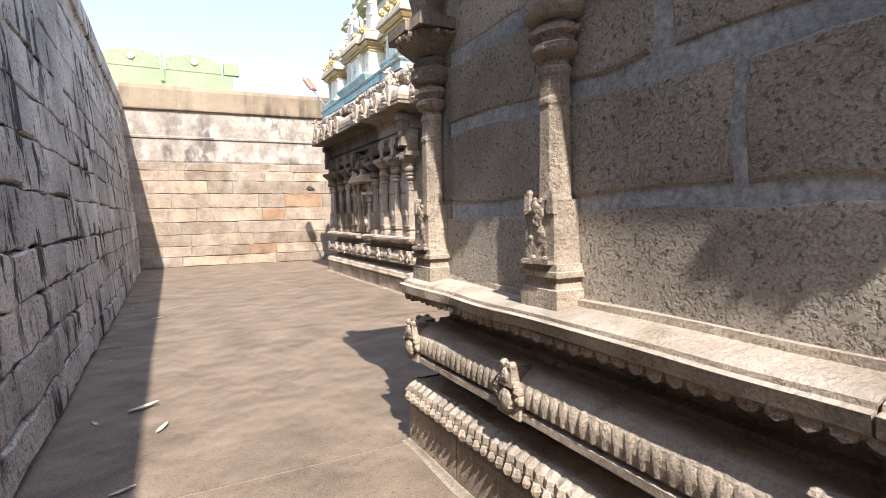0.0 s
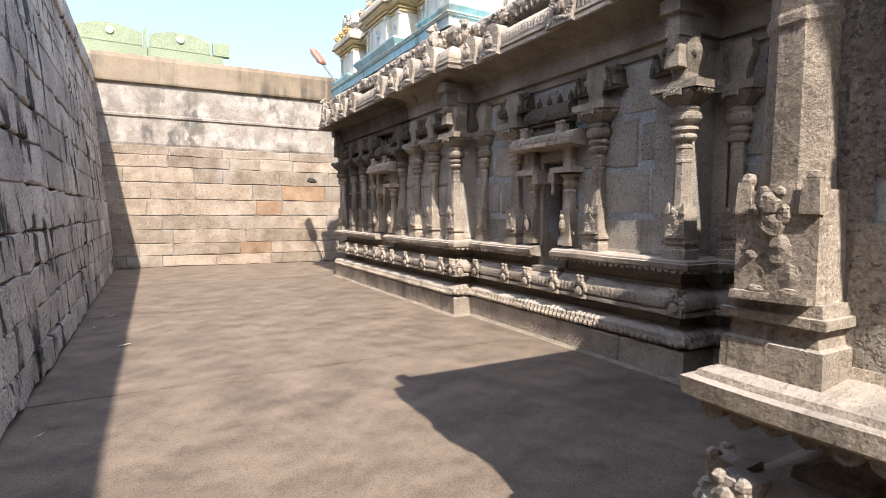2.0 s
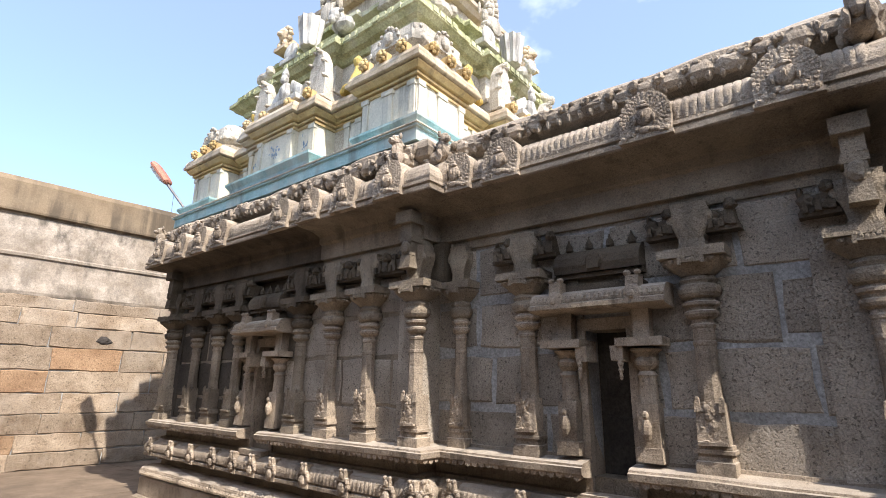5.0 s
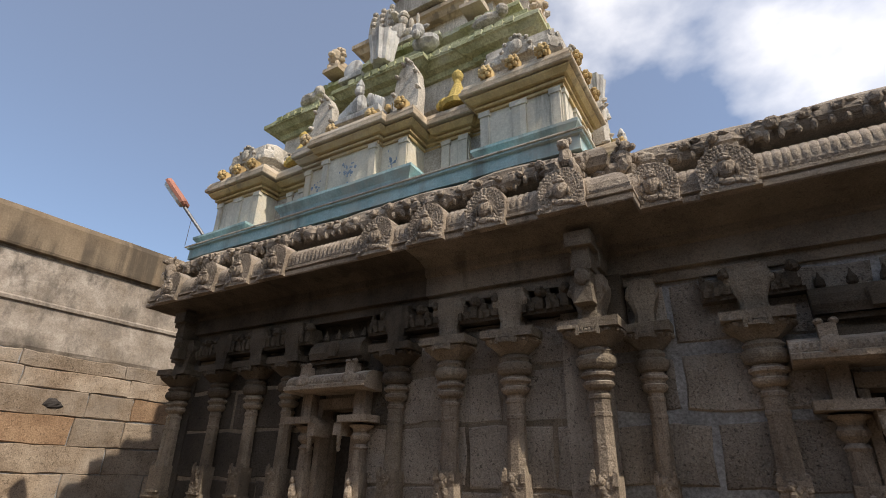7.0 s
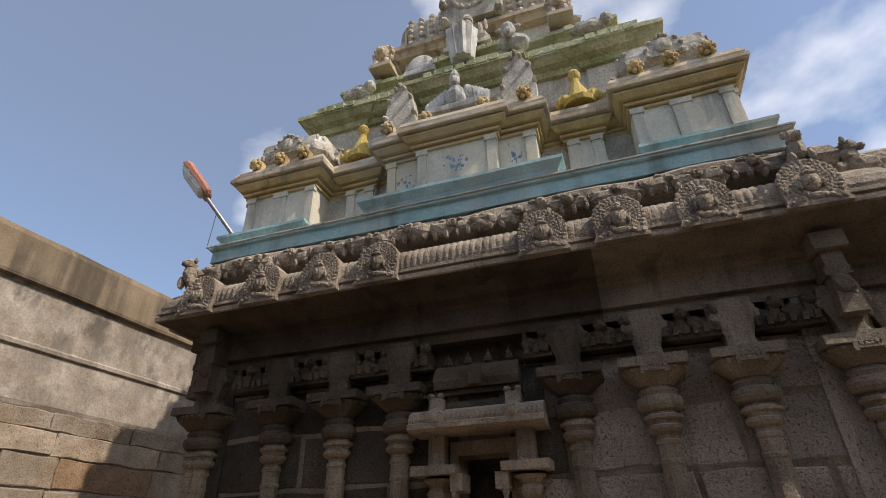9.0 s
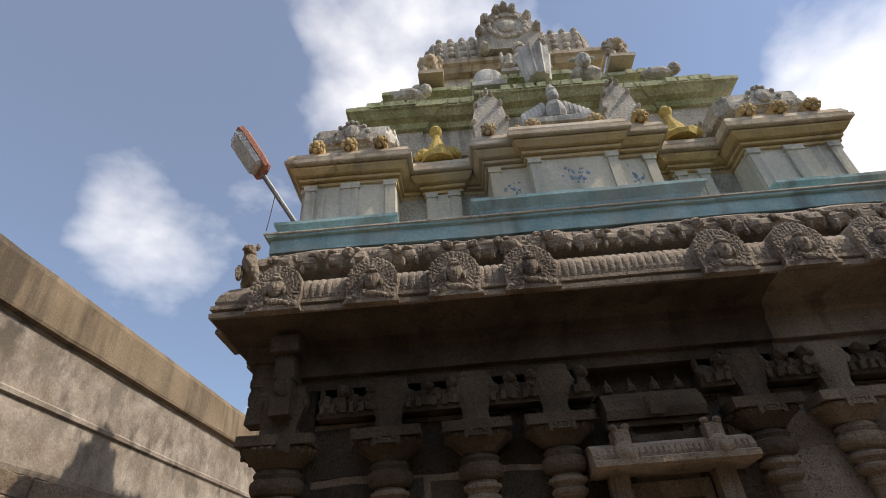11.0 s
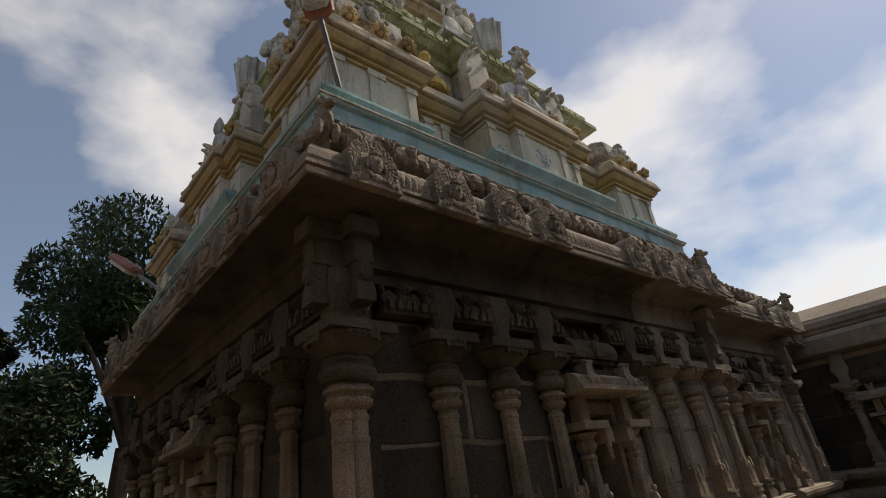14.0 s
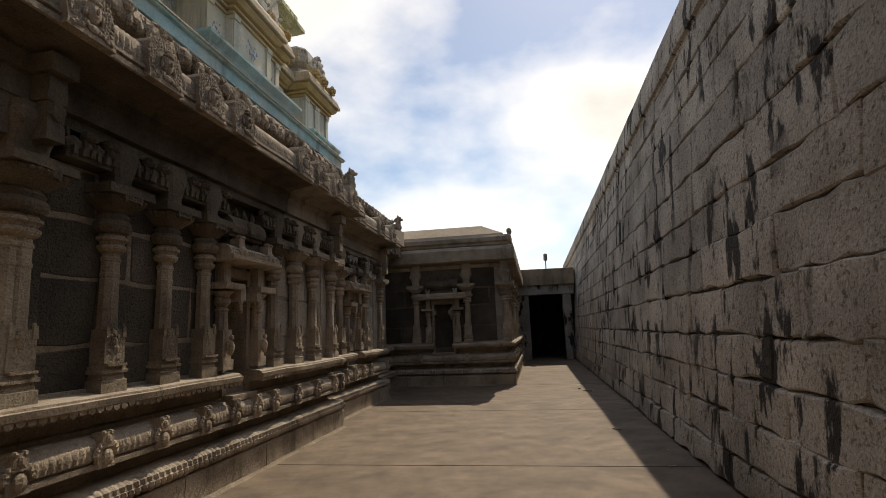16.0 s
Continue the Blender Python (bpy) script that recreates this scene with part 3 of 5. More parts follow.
for p, nrm in along(SHRINE_PATH[1:], 0.20, 0.05):
    m = facing(p + nrm * 0.10, nrm, 3.86 + random.uniform(-0.015, 0.015))
    w = -1 if random.random() < 0.5 else 1
    for x, y, z, rx, ry, rz in ((0.0, -0.01, 0.0, 0.105, 0.05, 0.07), (0.085, -0.03, 0.04, 0.042, 0.045, 0.045), (0.11, -0.045, 0.025, 0.024, 0.028, 0.024), (-0.08, -0.005, 0.035, 0.025, 0.035, 0.05),
                                (0.05, -0.02, -0.055, 0.022, 0.035, 0.045), (-0.05, -0.02, -0.055, 0.026, 0.035, 0.045), (0.02, -0.02, 0.065, 0.04, 0.035, 0.025)):
        k = random.uniform(0.75, 1.2)
        q = m @ Vector((x * w, y, z))
        ball(bm, q, (rx * k if abs(nrm.y) > 0.5 else ry * k, ry * k if abs(nrm.y) > 0.5 else rx * k, rz * k), 7, 5, 0.2)
tagged(part("beast_carving", bm, GRANITE, roll, "worn row of small beast carvings"), kind="stuff")
bm = bmesh.new()
ribs(bm, SHRINE_PATH[1:], 0.055, 3.455, 3.64, 0.264, 0.010)
tagged(part("eave_fluting", bm, GRANITE, eave, "shallow flutes between the medallions", smooth=True), kind="stuff")
bm = bmesh.new()
box(bm, 3.75, 8.9, 8.45, 13.7, 3.6, 4.04)
box(bm, 4.0, 8.9, 3.2, 8.449, 3.6, 3.98)
part("roof_slab", bm, ROOFTILE, shrine)

# ---- wall panels of the shrine and hall ----
WALL_IN = -0.27


def panel(owner, a, b, z0, z1, stone_mat, course, lengths, core_out=-0.19, thick=0.22, gap=0.036, cuts=(), open_z=(0.8, 2.06), dark_span=(), bed=MORTAR):
    """A wall face between plan points a and b (outward to the right), in courses of blocks; cuts: niche centres and half widths."""
    va, vb = Vector(a), Vector(b)
    w = (vb - va).normalized()
    nrm = Vector((w.y, -w.x))
    length = (vb - va).length
    m = Matrix(((w.x, nrm.x, 0, va.x), (w.y, nrm.y, 0, va.y), (0, 0, 1, 0), (0, 0, 0, 1)))
    holes = [((Vector(c) - va).dot(w), h) for c, h in cuts]
    bm = bmesh.new()
    edges = [0.0] + [e for f, h in sorted(holes) for e in (f - h, f + h)] + [length]
    for s0, s1 in zip(edges[::2], edges[1::2]):
        box(bm, s0, s1, core_out - thick, core_out, z0, z1)
    for f, h in holes:
        box(bm, f - h, f + h, core_out - thick, core_out, open_z[1], z1)
        box(bm, f - h, f + h, core_out - thick, core_out, z0 - 0.3, open_z[0])
    bm.transform(m)
    core = part("mortar_bed", bm, bed, owner, "broad smeared mortar joints")
    zs = courses(z0, z1, course)
    for z, zz in zip(zs, zs[1:]):
        s = -random.uniform(0, lengths[0] * 0.7)
        while s < length:
            e = s + random.uniform(*lengths)
            spans = [(max(s, 0), min(e, length))]
            for f, h in holes:
                if zz > open_z[0] and z < open_z[1]:
                    spans = [q for x0, x1 in spans for q in ((x0, min(x1, f - h)), (max(x0, f + h), x1)) if q[1] - q[0] > 0.06]
            for x0, x1 in spans:
                if x1 - x0 > 0.08:
                    bm = bmesh.new()
                    g = gap * random.uniform(0.5, 1.4)
                    stone(bm, x0 + g * 0.6, x1 - g * 0.6, core_out - 0.02, core_out + random.uniform(0.004, 0.016), z + g, zz - g, 0.014, 0.017)
                    bm.transform(m)
                    part("stone", bm, SOOT_SHADE_PANEL if dark_span and dark_span[0] < (x0 + x1) / 2 < dark_span[1] else stone_mat, core)
            s = e


random.seed(11)
panel(shrine, (FM, 13.61), (FM, 8.59), 1.0, 2.68, PANEL, 0.46, (0.7, 1.3), gap=0.014, cuts=[((FM, 11.10), 0.19)], dark_span=(-0.1, 3.1), bed=SMOKE_SHADE)
panel(shrine, (FD, 8.60), (FD, 5.16), 1.0, 2.94, PANEL, 0.46, (0.8, 1.5), cuts=[((FD, 6.855), 0.17)])
panel(shrine, (FR, 5.16), (FR, 3.04), 1.0, 2.94, PANEL, 0.46, (0.9, 1.6))
# Shrine's north face: stones and mortar darkened for smoke and its shaded side.
panel(shrine, (9.0, 13.80), (FM + 0.19, 13.80), 1.0, 2.68, PANEL, 0.46, (0.8, 1.5), cuts=[((6.35, 13.80), 0.19)], dark_span=(-1, 9), bed=SOOT_SHADE)
# Hall's north front: its shade is put into darker stones and mortar.
panel(hall, (4.9, 3.0), (1.51, 3.0), 1.0, 3.1, SOOT_SHADE_PANEL, 0.5, (0.9, 1.5), gap=0.016, bed=SOOT_SHADE, cuts=[((3.10, 3.0), 0.24)], open_z=(0.95, 2.08))
# The band's dark colour paints in the shade behind the corbels.
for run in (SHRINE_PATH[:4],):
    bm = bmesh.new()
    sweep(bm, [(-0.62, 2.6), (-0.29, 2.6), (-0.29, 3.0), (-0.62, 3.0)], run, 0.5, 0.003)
    part("recess_band", bm, SOOT_SHADE, shrine, "recessed band behind the corbels, coloured dark as shade")
random.seed(5)
panel(hall, (1.30, 2.81), (1.30, -6.6), 1.0, 3.1, PANEL, 0.49, (1.0, 1.9), gap=0.046)
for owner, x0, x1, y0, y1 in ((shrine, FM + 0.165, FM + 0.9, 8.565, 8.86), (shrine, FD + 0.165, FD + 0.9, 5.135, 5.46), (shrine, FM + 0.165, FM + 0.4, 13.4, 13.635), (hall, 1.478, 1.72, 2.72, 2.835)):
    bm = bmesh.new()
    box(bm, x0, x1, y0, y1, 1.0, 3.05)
    part("corner_block", bm, SOOT_SHADE_PANEL if y0 > 13 else PANEL, owner)


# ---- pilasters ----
def pilaster_meshes(top, low=GRANITE, high=SMOKE_SHADE):
    """The parts of one slender pilaster standing on the ledge at z = 0; its axis is the origin, outward is -y."""
    bm = bmesh.new()
    lathe(bm, [(r * 1.414, z) for r, z in ((0.120, -0.05), (0.118, 0.05), (0.105, 0.055), (0.097, 0.10), (0.122, 0.102), (0.122, 0.125), (0.112, 0.127), (0.108, 0.156))], 4)
    pedestal = mesh_of(bm, "pedestal", low)
    bm = bmesh.new()
    box(bm, -0.094, 0.094, -0.110, 0.12, 0.155, 0.42, 0.003, 0.004)
    for sx in (-1, 1):
        box(bm, sx * 0.075 - 0.02, sx * 0.075 + 0.02, -0.118, -0.09, 0.36, 0.44, 0.003, 0.004)
        ball(bm, (sx * 0.075, -0.094, 0.445), (0.018, 0.016, 0.018), 6, 4)
    block = mesh_of(bm, "lower_block", low)
    bm = bmesh.new()
    for x, y, z, rx, ry, rz in ((0.035, -0.115, 0.215, 0.05, 0.035, 0.05), (0.01, -0.12, 0.275, 0.042, 0.035, 0.055), (-0.012, -0.125, 0.335, 0.04, 0.035, 0.045), (-0.02, -0.13, 0.385, 0.034, 0.034, 0.036),
                               (-0.052, -0.135, 0.372, 0.018, 0.02, 0.016), (-0.05, -0.125, 0.30, 0.014, 0.018, 0.04), (-0.062, -0.13, 0.262, 0.016, 0.018, 0.014), (-0.03, -0.12, 0.215, 0.016, 0.02, 0.045),
                               (-0.045, -0.13, 0.178, 0.026, 0.022, 0.012), (0.04, -0.125, 0.178, 0.03, 0.022, 0.014), (0.078, -0.11, 0.25, 0.012, 0.014, 0.04), (0.085, -0.11, 0.31, 0.012, 0.014, 0.035),
                               (0.07, -0.11, 0.35, 0.016, 0.014, 0.016), (0.005, -0.125, 0.412, 0.018, 0.02, 0.018), (-0.035, -0.125, 0.415, 0.014, 0.018, 0.018), (0.02, -0.13, 0.36, 0.02, 0.022, 0.03)):
        ball(bm, (x * 0.9, y + 0.022, z), (rx * 0.85, ry * 0.62, rz * 0.85), 9, 7, 0.16)
    box(bm, -0.09, 0.09, -0.145, -0.09, 0.155, 0.172, 0.004)
    relief = mesh_of(bm, "relief", low)
    bm = bmesh.new()
    lathe(bm, [(0.086, 0.40), (0.080, 0.44), (0.074, 0.80), (0.080, 0.81), (0.080, 0.83), (0.073, 0.84), (0.073, 0.92), (0.082, 0.93), (0.082, 0.95), (0.072, 0.96), (0.070, 0.985)], 8)
    shaft = mesh_of(bm, "pilaster", low)
    bm = bmesh.new()
    lathe(bm, [(0.070, 0.985), (0.10, 1.0), (0.115, 1.02), (0.115, 1.04), (0.095, 1.05), (0.10, 1.07), (0.125, 1.085), (0.125, 1.105), (0.10, 1.115), (0.095, 1.13)], 12)
    rings = mesh_of(bm, "neck_ring", low)
    bm = bmesh.new()
    lathe(bm, [(0.088, 1.13), (0.128, 1.145), (0.146, 1.17), (0.150, 1.195), (0.142, 1.222), (0.118, 1.236), (0.122, 1.248), (0.132, 1.262), (0.118, 1.28), (0.105, 1.295)], 16)
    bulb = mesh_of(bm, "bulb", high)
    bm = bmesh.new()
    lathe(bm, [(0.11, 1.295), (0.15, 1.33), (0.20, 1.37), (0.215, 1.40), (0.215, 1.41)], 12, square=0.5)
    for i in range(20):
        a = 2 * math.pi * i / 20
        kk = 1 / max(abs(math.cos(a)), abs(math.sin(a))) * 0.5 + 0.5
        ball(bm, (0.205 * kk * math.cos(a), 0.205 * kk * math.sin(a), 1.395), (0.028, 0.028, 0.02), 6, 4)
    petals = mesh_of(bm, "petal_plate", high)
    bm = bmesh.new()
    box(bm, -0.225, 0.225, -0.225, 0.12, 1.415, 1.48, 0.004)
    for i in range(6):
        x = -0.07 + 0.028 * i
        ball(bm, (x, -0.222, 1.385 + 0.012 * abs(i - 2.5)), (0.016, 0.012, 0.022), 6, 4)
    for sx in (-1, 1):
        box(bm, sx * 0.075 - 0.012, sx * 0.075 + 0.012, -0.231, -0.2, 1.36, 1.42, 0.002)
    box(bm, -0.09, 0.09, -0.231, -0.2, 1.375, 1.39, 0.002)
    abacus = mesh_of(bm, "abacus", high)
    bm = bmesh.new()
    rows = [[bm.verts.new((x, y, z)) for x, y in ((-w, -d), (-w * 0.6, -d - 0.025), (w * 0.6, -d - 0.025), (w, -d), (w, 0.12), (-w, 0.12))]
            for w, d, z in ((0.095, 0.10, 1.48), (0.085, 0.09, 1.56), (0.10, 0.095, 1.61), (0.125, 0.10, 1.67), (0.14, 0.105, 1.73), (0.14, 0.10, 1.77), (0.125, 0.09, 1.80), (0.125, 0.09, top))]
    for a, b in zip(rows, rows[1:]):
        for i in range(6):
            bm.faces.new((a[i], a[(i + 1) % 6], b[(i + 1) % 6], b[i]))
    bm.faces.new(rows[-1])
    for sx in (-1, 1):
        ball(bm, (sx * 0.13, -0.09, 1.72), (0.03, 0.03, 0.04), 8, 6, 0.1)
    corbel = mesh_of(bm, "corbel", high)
    return shaft, (("pedestal", pedestal), ("lower_block", block), ("relief", relief), ("neck_ring", rings), ("bulb", bulb), ("petal_plate", petals), ("abacus", abacus), ("corbel", corbel))


random.seed(3)
# Capitals and brackets are darker than shafts, for smoke and the eave's shade.
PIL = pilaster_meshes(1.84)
PIL_DARK = pilaster_meshes(1.84, SMOKE_SHADE, SOOT_SHADE)
PIL_HALL = pilaster_meshes(2.02)
AXIS = -0.135


def pilaster(owner, p, nrm, kit=PIL, bracket=False, scale=1.0):
    m = facing((p[0] + nrm[0] * AXIS, p[1] + nrm[1] * AXIS), nrm, 1.095) @ Matrix.Diagonal((scale, scale * 0.78, 1, 1))
    shaft, rest = kit
    ob = part("pilaster", shaft, GRANITE, owner, "slender eight-sided granite pilaster", m=WORLD_OF[owner.name].inverted() @ m)
    for name, me in rest:
        part(name, me, GRANITE, ob, m=Matrix())
    if bracket:
        bm = bmesh.new()
        box(bm, -0.07, 0.07, -0.26, 0.1, 1.60, 1.72, 0.004, 0.01)
        box(bm, -0.075, 0.075, -0.25, 0.1, 1.86, 1.92, 0.004)
        ball(bm, (0, -0.24, 1.80), (0.06, 0.05, 0.07), 8, 6, 0.15)
        box(bm, -0.06, 0.06, -0.24, 0.1, 1.72, 1.86, 0.004)
        box(bm, -0.062, 0.062, -0.25, 0.1, 1.92, 2.04, 0.004)
        box(bm, -0.10, 0.10, -0.31, 0.1, 2.04, 2.16, 0.004)
        part("bracket", bm, SOOT_SHADE if kit is PIL_DARK else SMOKE_SHADE, ob, m=Matrix())
    return ob


W_, N_, S_ = (-1, 0), (0, 1), (0, -1)
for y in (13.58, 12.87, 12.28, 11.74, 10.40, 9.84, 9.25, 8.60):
    pilaster(shrine, (FM, y), W_, PIL_DARK if y > 10 else PIL, bracket=y in (13.58, 8.60))
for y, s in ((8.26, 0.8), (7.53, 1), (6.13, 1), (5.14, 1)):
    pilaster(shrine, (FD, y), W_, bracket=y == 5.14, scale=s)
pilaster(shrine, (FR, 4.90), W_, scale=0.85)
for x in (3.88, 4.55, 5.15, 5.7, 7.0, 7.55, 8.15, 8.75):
    pilaster(shrine, (x, 13.80), N_, PIL_DARK, bracket=x == 3.88)
for y in (2.86, 1.72, -0.2, -1.6, -3.0, -4.6):
    pilaster(hall, (1.30, y), W_, PIL_HALL)
for x in (1.46, 2.45, 3.8):
    pilaster(hall, (x, 3.0), N_, PIL_HALL)


# ---- niches ----
def niche(owner, c, nrm, half, lintel_half, z_open=2.05, plain=False):
    """A false doorway: dark slab set back in its frame, two little columns, a hood with medallions and a barrel-roofed top."""
    m = facing(c, nrm)
    base = WORLD_OF[owner.name].inverted() @ m
    bm = bmesh.new()
    box(bm, -half - 0.02, half + 0.02, 0.42, 0.50, 0.75, z_open + 0.05)
    for k in range(2):
        box(bm, -half * 0.7 + k * 0.01, half * 0.7, 0.405, 0.425, 0.9 + k * 0.55, 1.38 + k * 0.55)
    frame_ = part("niche", bm, DOOR, owner, "dark recessed false doorway", m=base)
    bm = bmesh.new()
    for sx in (-1, 1):
        box(bm, sx * (half + 0.03) - 0.03, sx * (half + 0.03) + 0.03, 0.16, 0.45, 0.80, z_open, 0.004)
    box(bm, -half - 0.06, half + 0.06, 0.16, 0.45, z_open, z_open + 0.1, 0.004)
    box(bm, -half - 0.05, half + 0.05, 0.05, 0.45, 0.78, 0.84, 0.004)
    part("door_frame", bm, GRANITE, frame_, m=Matrix())
    for sx in (-1, 1):
        bm = bmesh.new()
        x = sx * (half + 0.14)
        q = (x, 0.14)
        box(bm, x - 0.09, x + 0.09, 0.05, 0.25, 1.10, 1.20, 0.004)
        box(bm, x - 0.075, x + 0.075, 0.065, 0.25, 1.20, 1.50, 0.004)
        lathe(bm, [(0.07, 1.48), (0.062, 1.68), (0.075, 1.70), (0.05, 1.73), (0.085, 1.77), (0.09, 1.80), (0.07, 1.83), (0.085, 1.86), (0.115, 1.88), (0.115, 1.89)], 10, q)
        box(bm, x - 0.17, x + 0.17, -0.02, 0.3, 1.91, 1.97, 0.004)
        box(bm, x - sx * 0.17 - 0.045, x - sx * 0.17 + 0.045, 0.0, 0.2, 1.80, 1.91, 0.004)
        for k in range(3):
            ball(bm, (x - sx * 0.15, 0.02, 1.78 - k * 0.045), (0.025 - k * 0.005, 0.025, 0.03), 6, 4)
        ball(bm, (x, 0.03, 1.32), (0.04, 0.04, 0.08), 7, 5, 0.1)
        ball(bm, (x, 0.02, 1.42), (0.025, 0.025, 0.03), 6, 5)
        box(bm, x - 0.06, x + 0.06, 0.08, 0.3, 1.97, 2.20, 0.004)
        part("colonnette", bm, GRANITE, frame_, "small turned stone column with a block capital", m=Matrix())
    bm = bmesh.new()
    h = lintel_half
    prof = [(-0.3, 2.18), (0.06, 2.195), (0.09, 2.21), (0.09, 2.245), (0.06, 2.255), (0.065, 2.28), (0.035, 2.33), (-0.03, 2.36), (-0.3, 2.37)]
    rows = [[bm.verts.new((x, -o, z + 0.0)) for o, z in prof] for x in (-h, -h * 0.5, 0, h * 0.5, h)]
    for a, b in zip(rows, rows[1:]):
        for k in range(len(prof) - 1):
            bm.faces.new((a[k], b[k], b[k + 1], a[k + 1]))
    bm.faces.new(rows[0])
    bm.faces.new(rows[-1])
    n = 26
    for i in range(n):
        x = -h * 0.96 + 1.92 * h * (i + 0.5) / n
        ball(bm, (x, -0.056, 2.285), (0.013, 0.014, 0.034), 6, 4)
    hood = part("hood", bm, GRANITE, frame_, "small projecting stone hood", m=Matrix())
    for sx in (-1, 1):
        bm = bmesh.new()
        x = sx * h * 0.58
        ball(bm, (x, -0.06, 2.28), (0.08, 0.035, 0.075), 10, 6, 0.1)
        ball(bm, (x, -0.095, 2.275), (0.03, 0.02, 0.035), 8, 5)
        box(bm, x - 0.05, x + 0.05, -0.05, 0.05, 2.33, 2.43, 0.006)
        ball(bm, (x - 0.04, -0.03, 2.445), (0.03, 0.035, 0.025), 6, 4)
        ball(bm, (x + 0.04, -0.03, 2.445), (0.03, 0.035, 0.025), 6, 4)
        part("crest", bm, GRANITE, frame_, m=Matrix())
    bm = bmesh.new()
    w = h * 0.66
    for z0, z1, ww, o in ((2.41, 2.47, w, 0.05), (2.47, 2.53, w * 0.9, 0.12), (2.53, 2.57, w, 0.07)):
        box(bm, -ww, ww, o, 0.3, z0, z1, 0.004)
    for sx in (-1, 1):
        box(bm, sx * w * 0.6 - 0.04, sx * w * 0.6 + 0.04, 0.10, 0.3, 2.47, 2.53, 0.003)
    prof = [(0.04, 2.57), (0.02, 2.63), (0.04, 2.70), (0.10, 2.76), (0.16, 2.78)]
    rows = [[bm.verts.new((x, o, z)) for o, z in prof + [(0.3, 2.78), (0.3, 2.57)]] for x in (-w, -w / 3, w / 3, w)]
    for a, b in zip(rows, rows[1:]):
        for k in range(len(prof) + 1):
            bm.faces.new((a[k], b[k], b[k + 1], a[k + 1]))
    bm.faces.new(rows[0])
    bm.faces.new(rows[-1])
    ball(bm, (0, 0.02, 2.66), (0.075, 0.03, 0.08), 10, 6, 0.08)
    box(bm, -0.05, 0.05, -0.01, 0.1, 2.585, 2.68, 0.006)
    for x in (-w * 0.75, -w * 0.25, w * 0.25, w * 0.75):
        lathe(bm, [(0.012, 2.77), (0.035, 2.79), (0.03, 2.83), (0.012, 2.86), (0.004, 2.89)], 7, (x, 0.16))
    part("miniature_roof", bm, SOOT_SHADE, frame_, "miniature barrel-roofed shrine carved above the hood", m=Matrix.Translation((0, 0, -0.06)))


niche(shrine, (FM, 11.10), W_, 0.19, 0.50)
niche(shrine, (FD, 6.855), W_, 0.17, 0.54)
niche(shrine, (6.35, 13.80), N_, 0.19, 0.50)
niche(hall, (3.10, 3.0), N_, 0.24, 0.62, 2.08)


# ---- small carvings in rows ----
def beast_mesh():
    """A squat worn beast, legs drawn up, on a plain base."""
    bm = bmesh.new()
    box(bm, -0.085, 0.085, -0.02, 0.14, -0.008, 0.018, 0.003)
    box(bm, -0.075, 0.03, -0.02, 0.12, 0.015, 0.10, 0.008, 0.014)
    ball(bm, (-0.045, 0.01, 0.065), (0.045, 0.045, 0.055), 7, 5, 0.25)
    box(bm, 0.01, 0.075, -0.035, 0.12, 0.015, 0.13, 0.008, 0.012)
    ball(bm, (0.045, -0.01, 0.13), (0.036, 0.042, 0.038), 7, 5, 0.25)
    ball(bm, (0.055, -0.045, 0.115), (0.02, 0.022, 0.018), 6, 4, 0.2)
    for x in (-0.055, 0.0, 0.055):
        box(bm, x - 0.014, x + 0.014, -0.045, 0.0, 0.01, 0.055, 0.004)
    ball(bm, (-0.07, 0.02, 0.12), (0.016, 0.03, 0.04), 6, 5, 0.2)
    return mesh_of(bm, "beast", SOOT_SHADE)


def bracket_lion_mesh():
    bm = bmesh.new()
    for i in range(9):
        a = math.pi * (0.05 + 0.9 * i / 8)
        ball(bm, (0.085 * math.cos(a), -0.012, 0.08 + 0.09 * math.sin(a)), (0.026, 0.024, 0.026), 6, 4, 0.15)
    box(bm, -0.075, 0.075, -0.02, 0.08, 0.0, 0.15, 0.006, 0.01)
    ball(bm, (0, -0.02, 0.075), (0.05, 0.028, 0.055), 8, 6, 0.15)
    box(bm, -0.05, 0.05, -0.03, 0.09, 0.14, 0.235, 0.008, 0.008)
    ball(bm, (-0.03, -0.012, 0.232), (0.022, 0.024, 0.02), 6, 5, 0.1)
    ball(bm, (0.03, -0.012, 0.232), (0.022, 0.024, 0.02), 6, 5, 0.1)
    ball(bm, (0, -0.03, 0.19), (0.026, 0.018, 0.032), 7, 5, 0.1)
    return mesh_of(bm, "lion_boss", GRANITE)


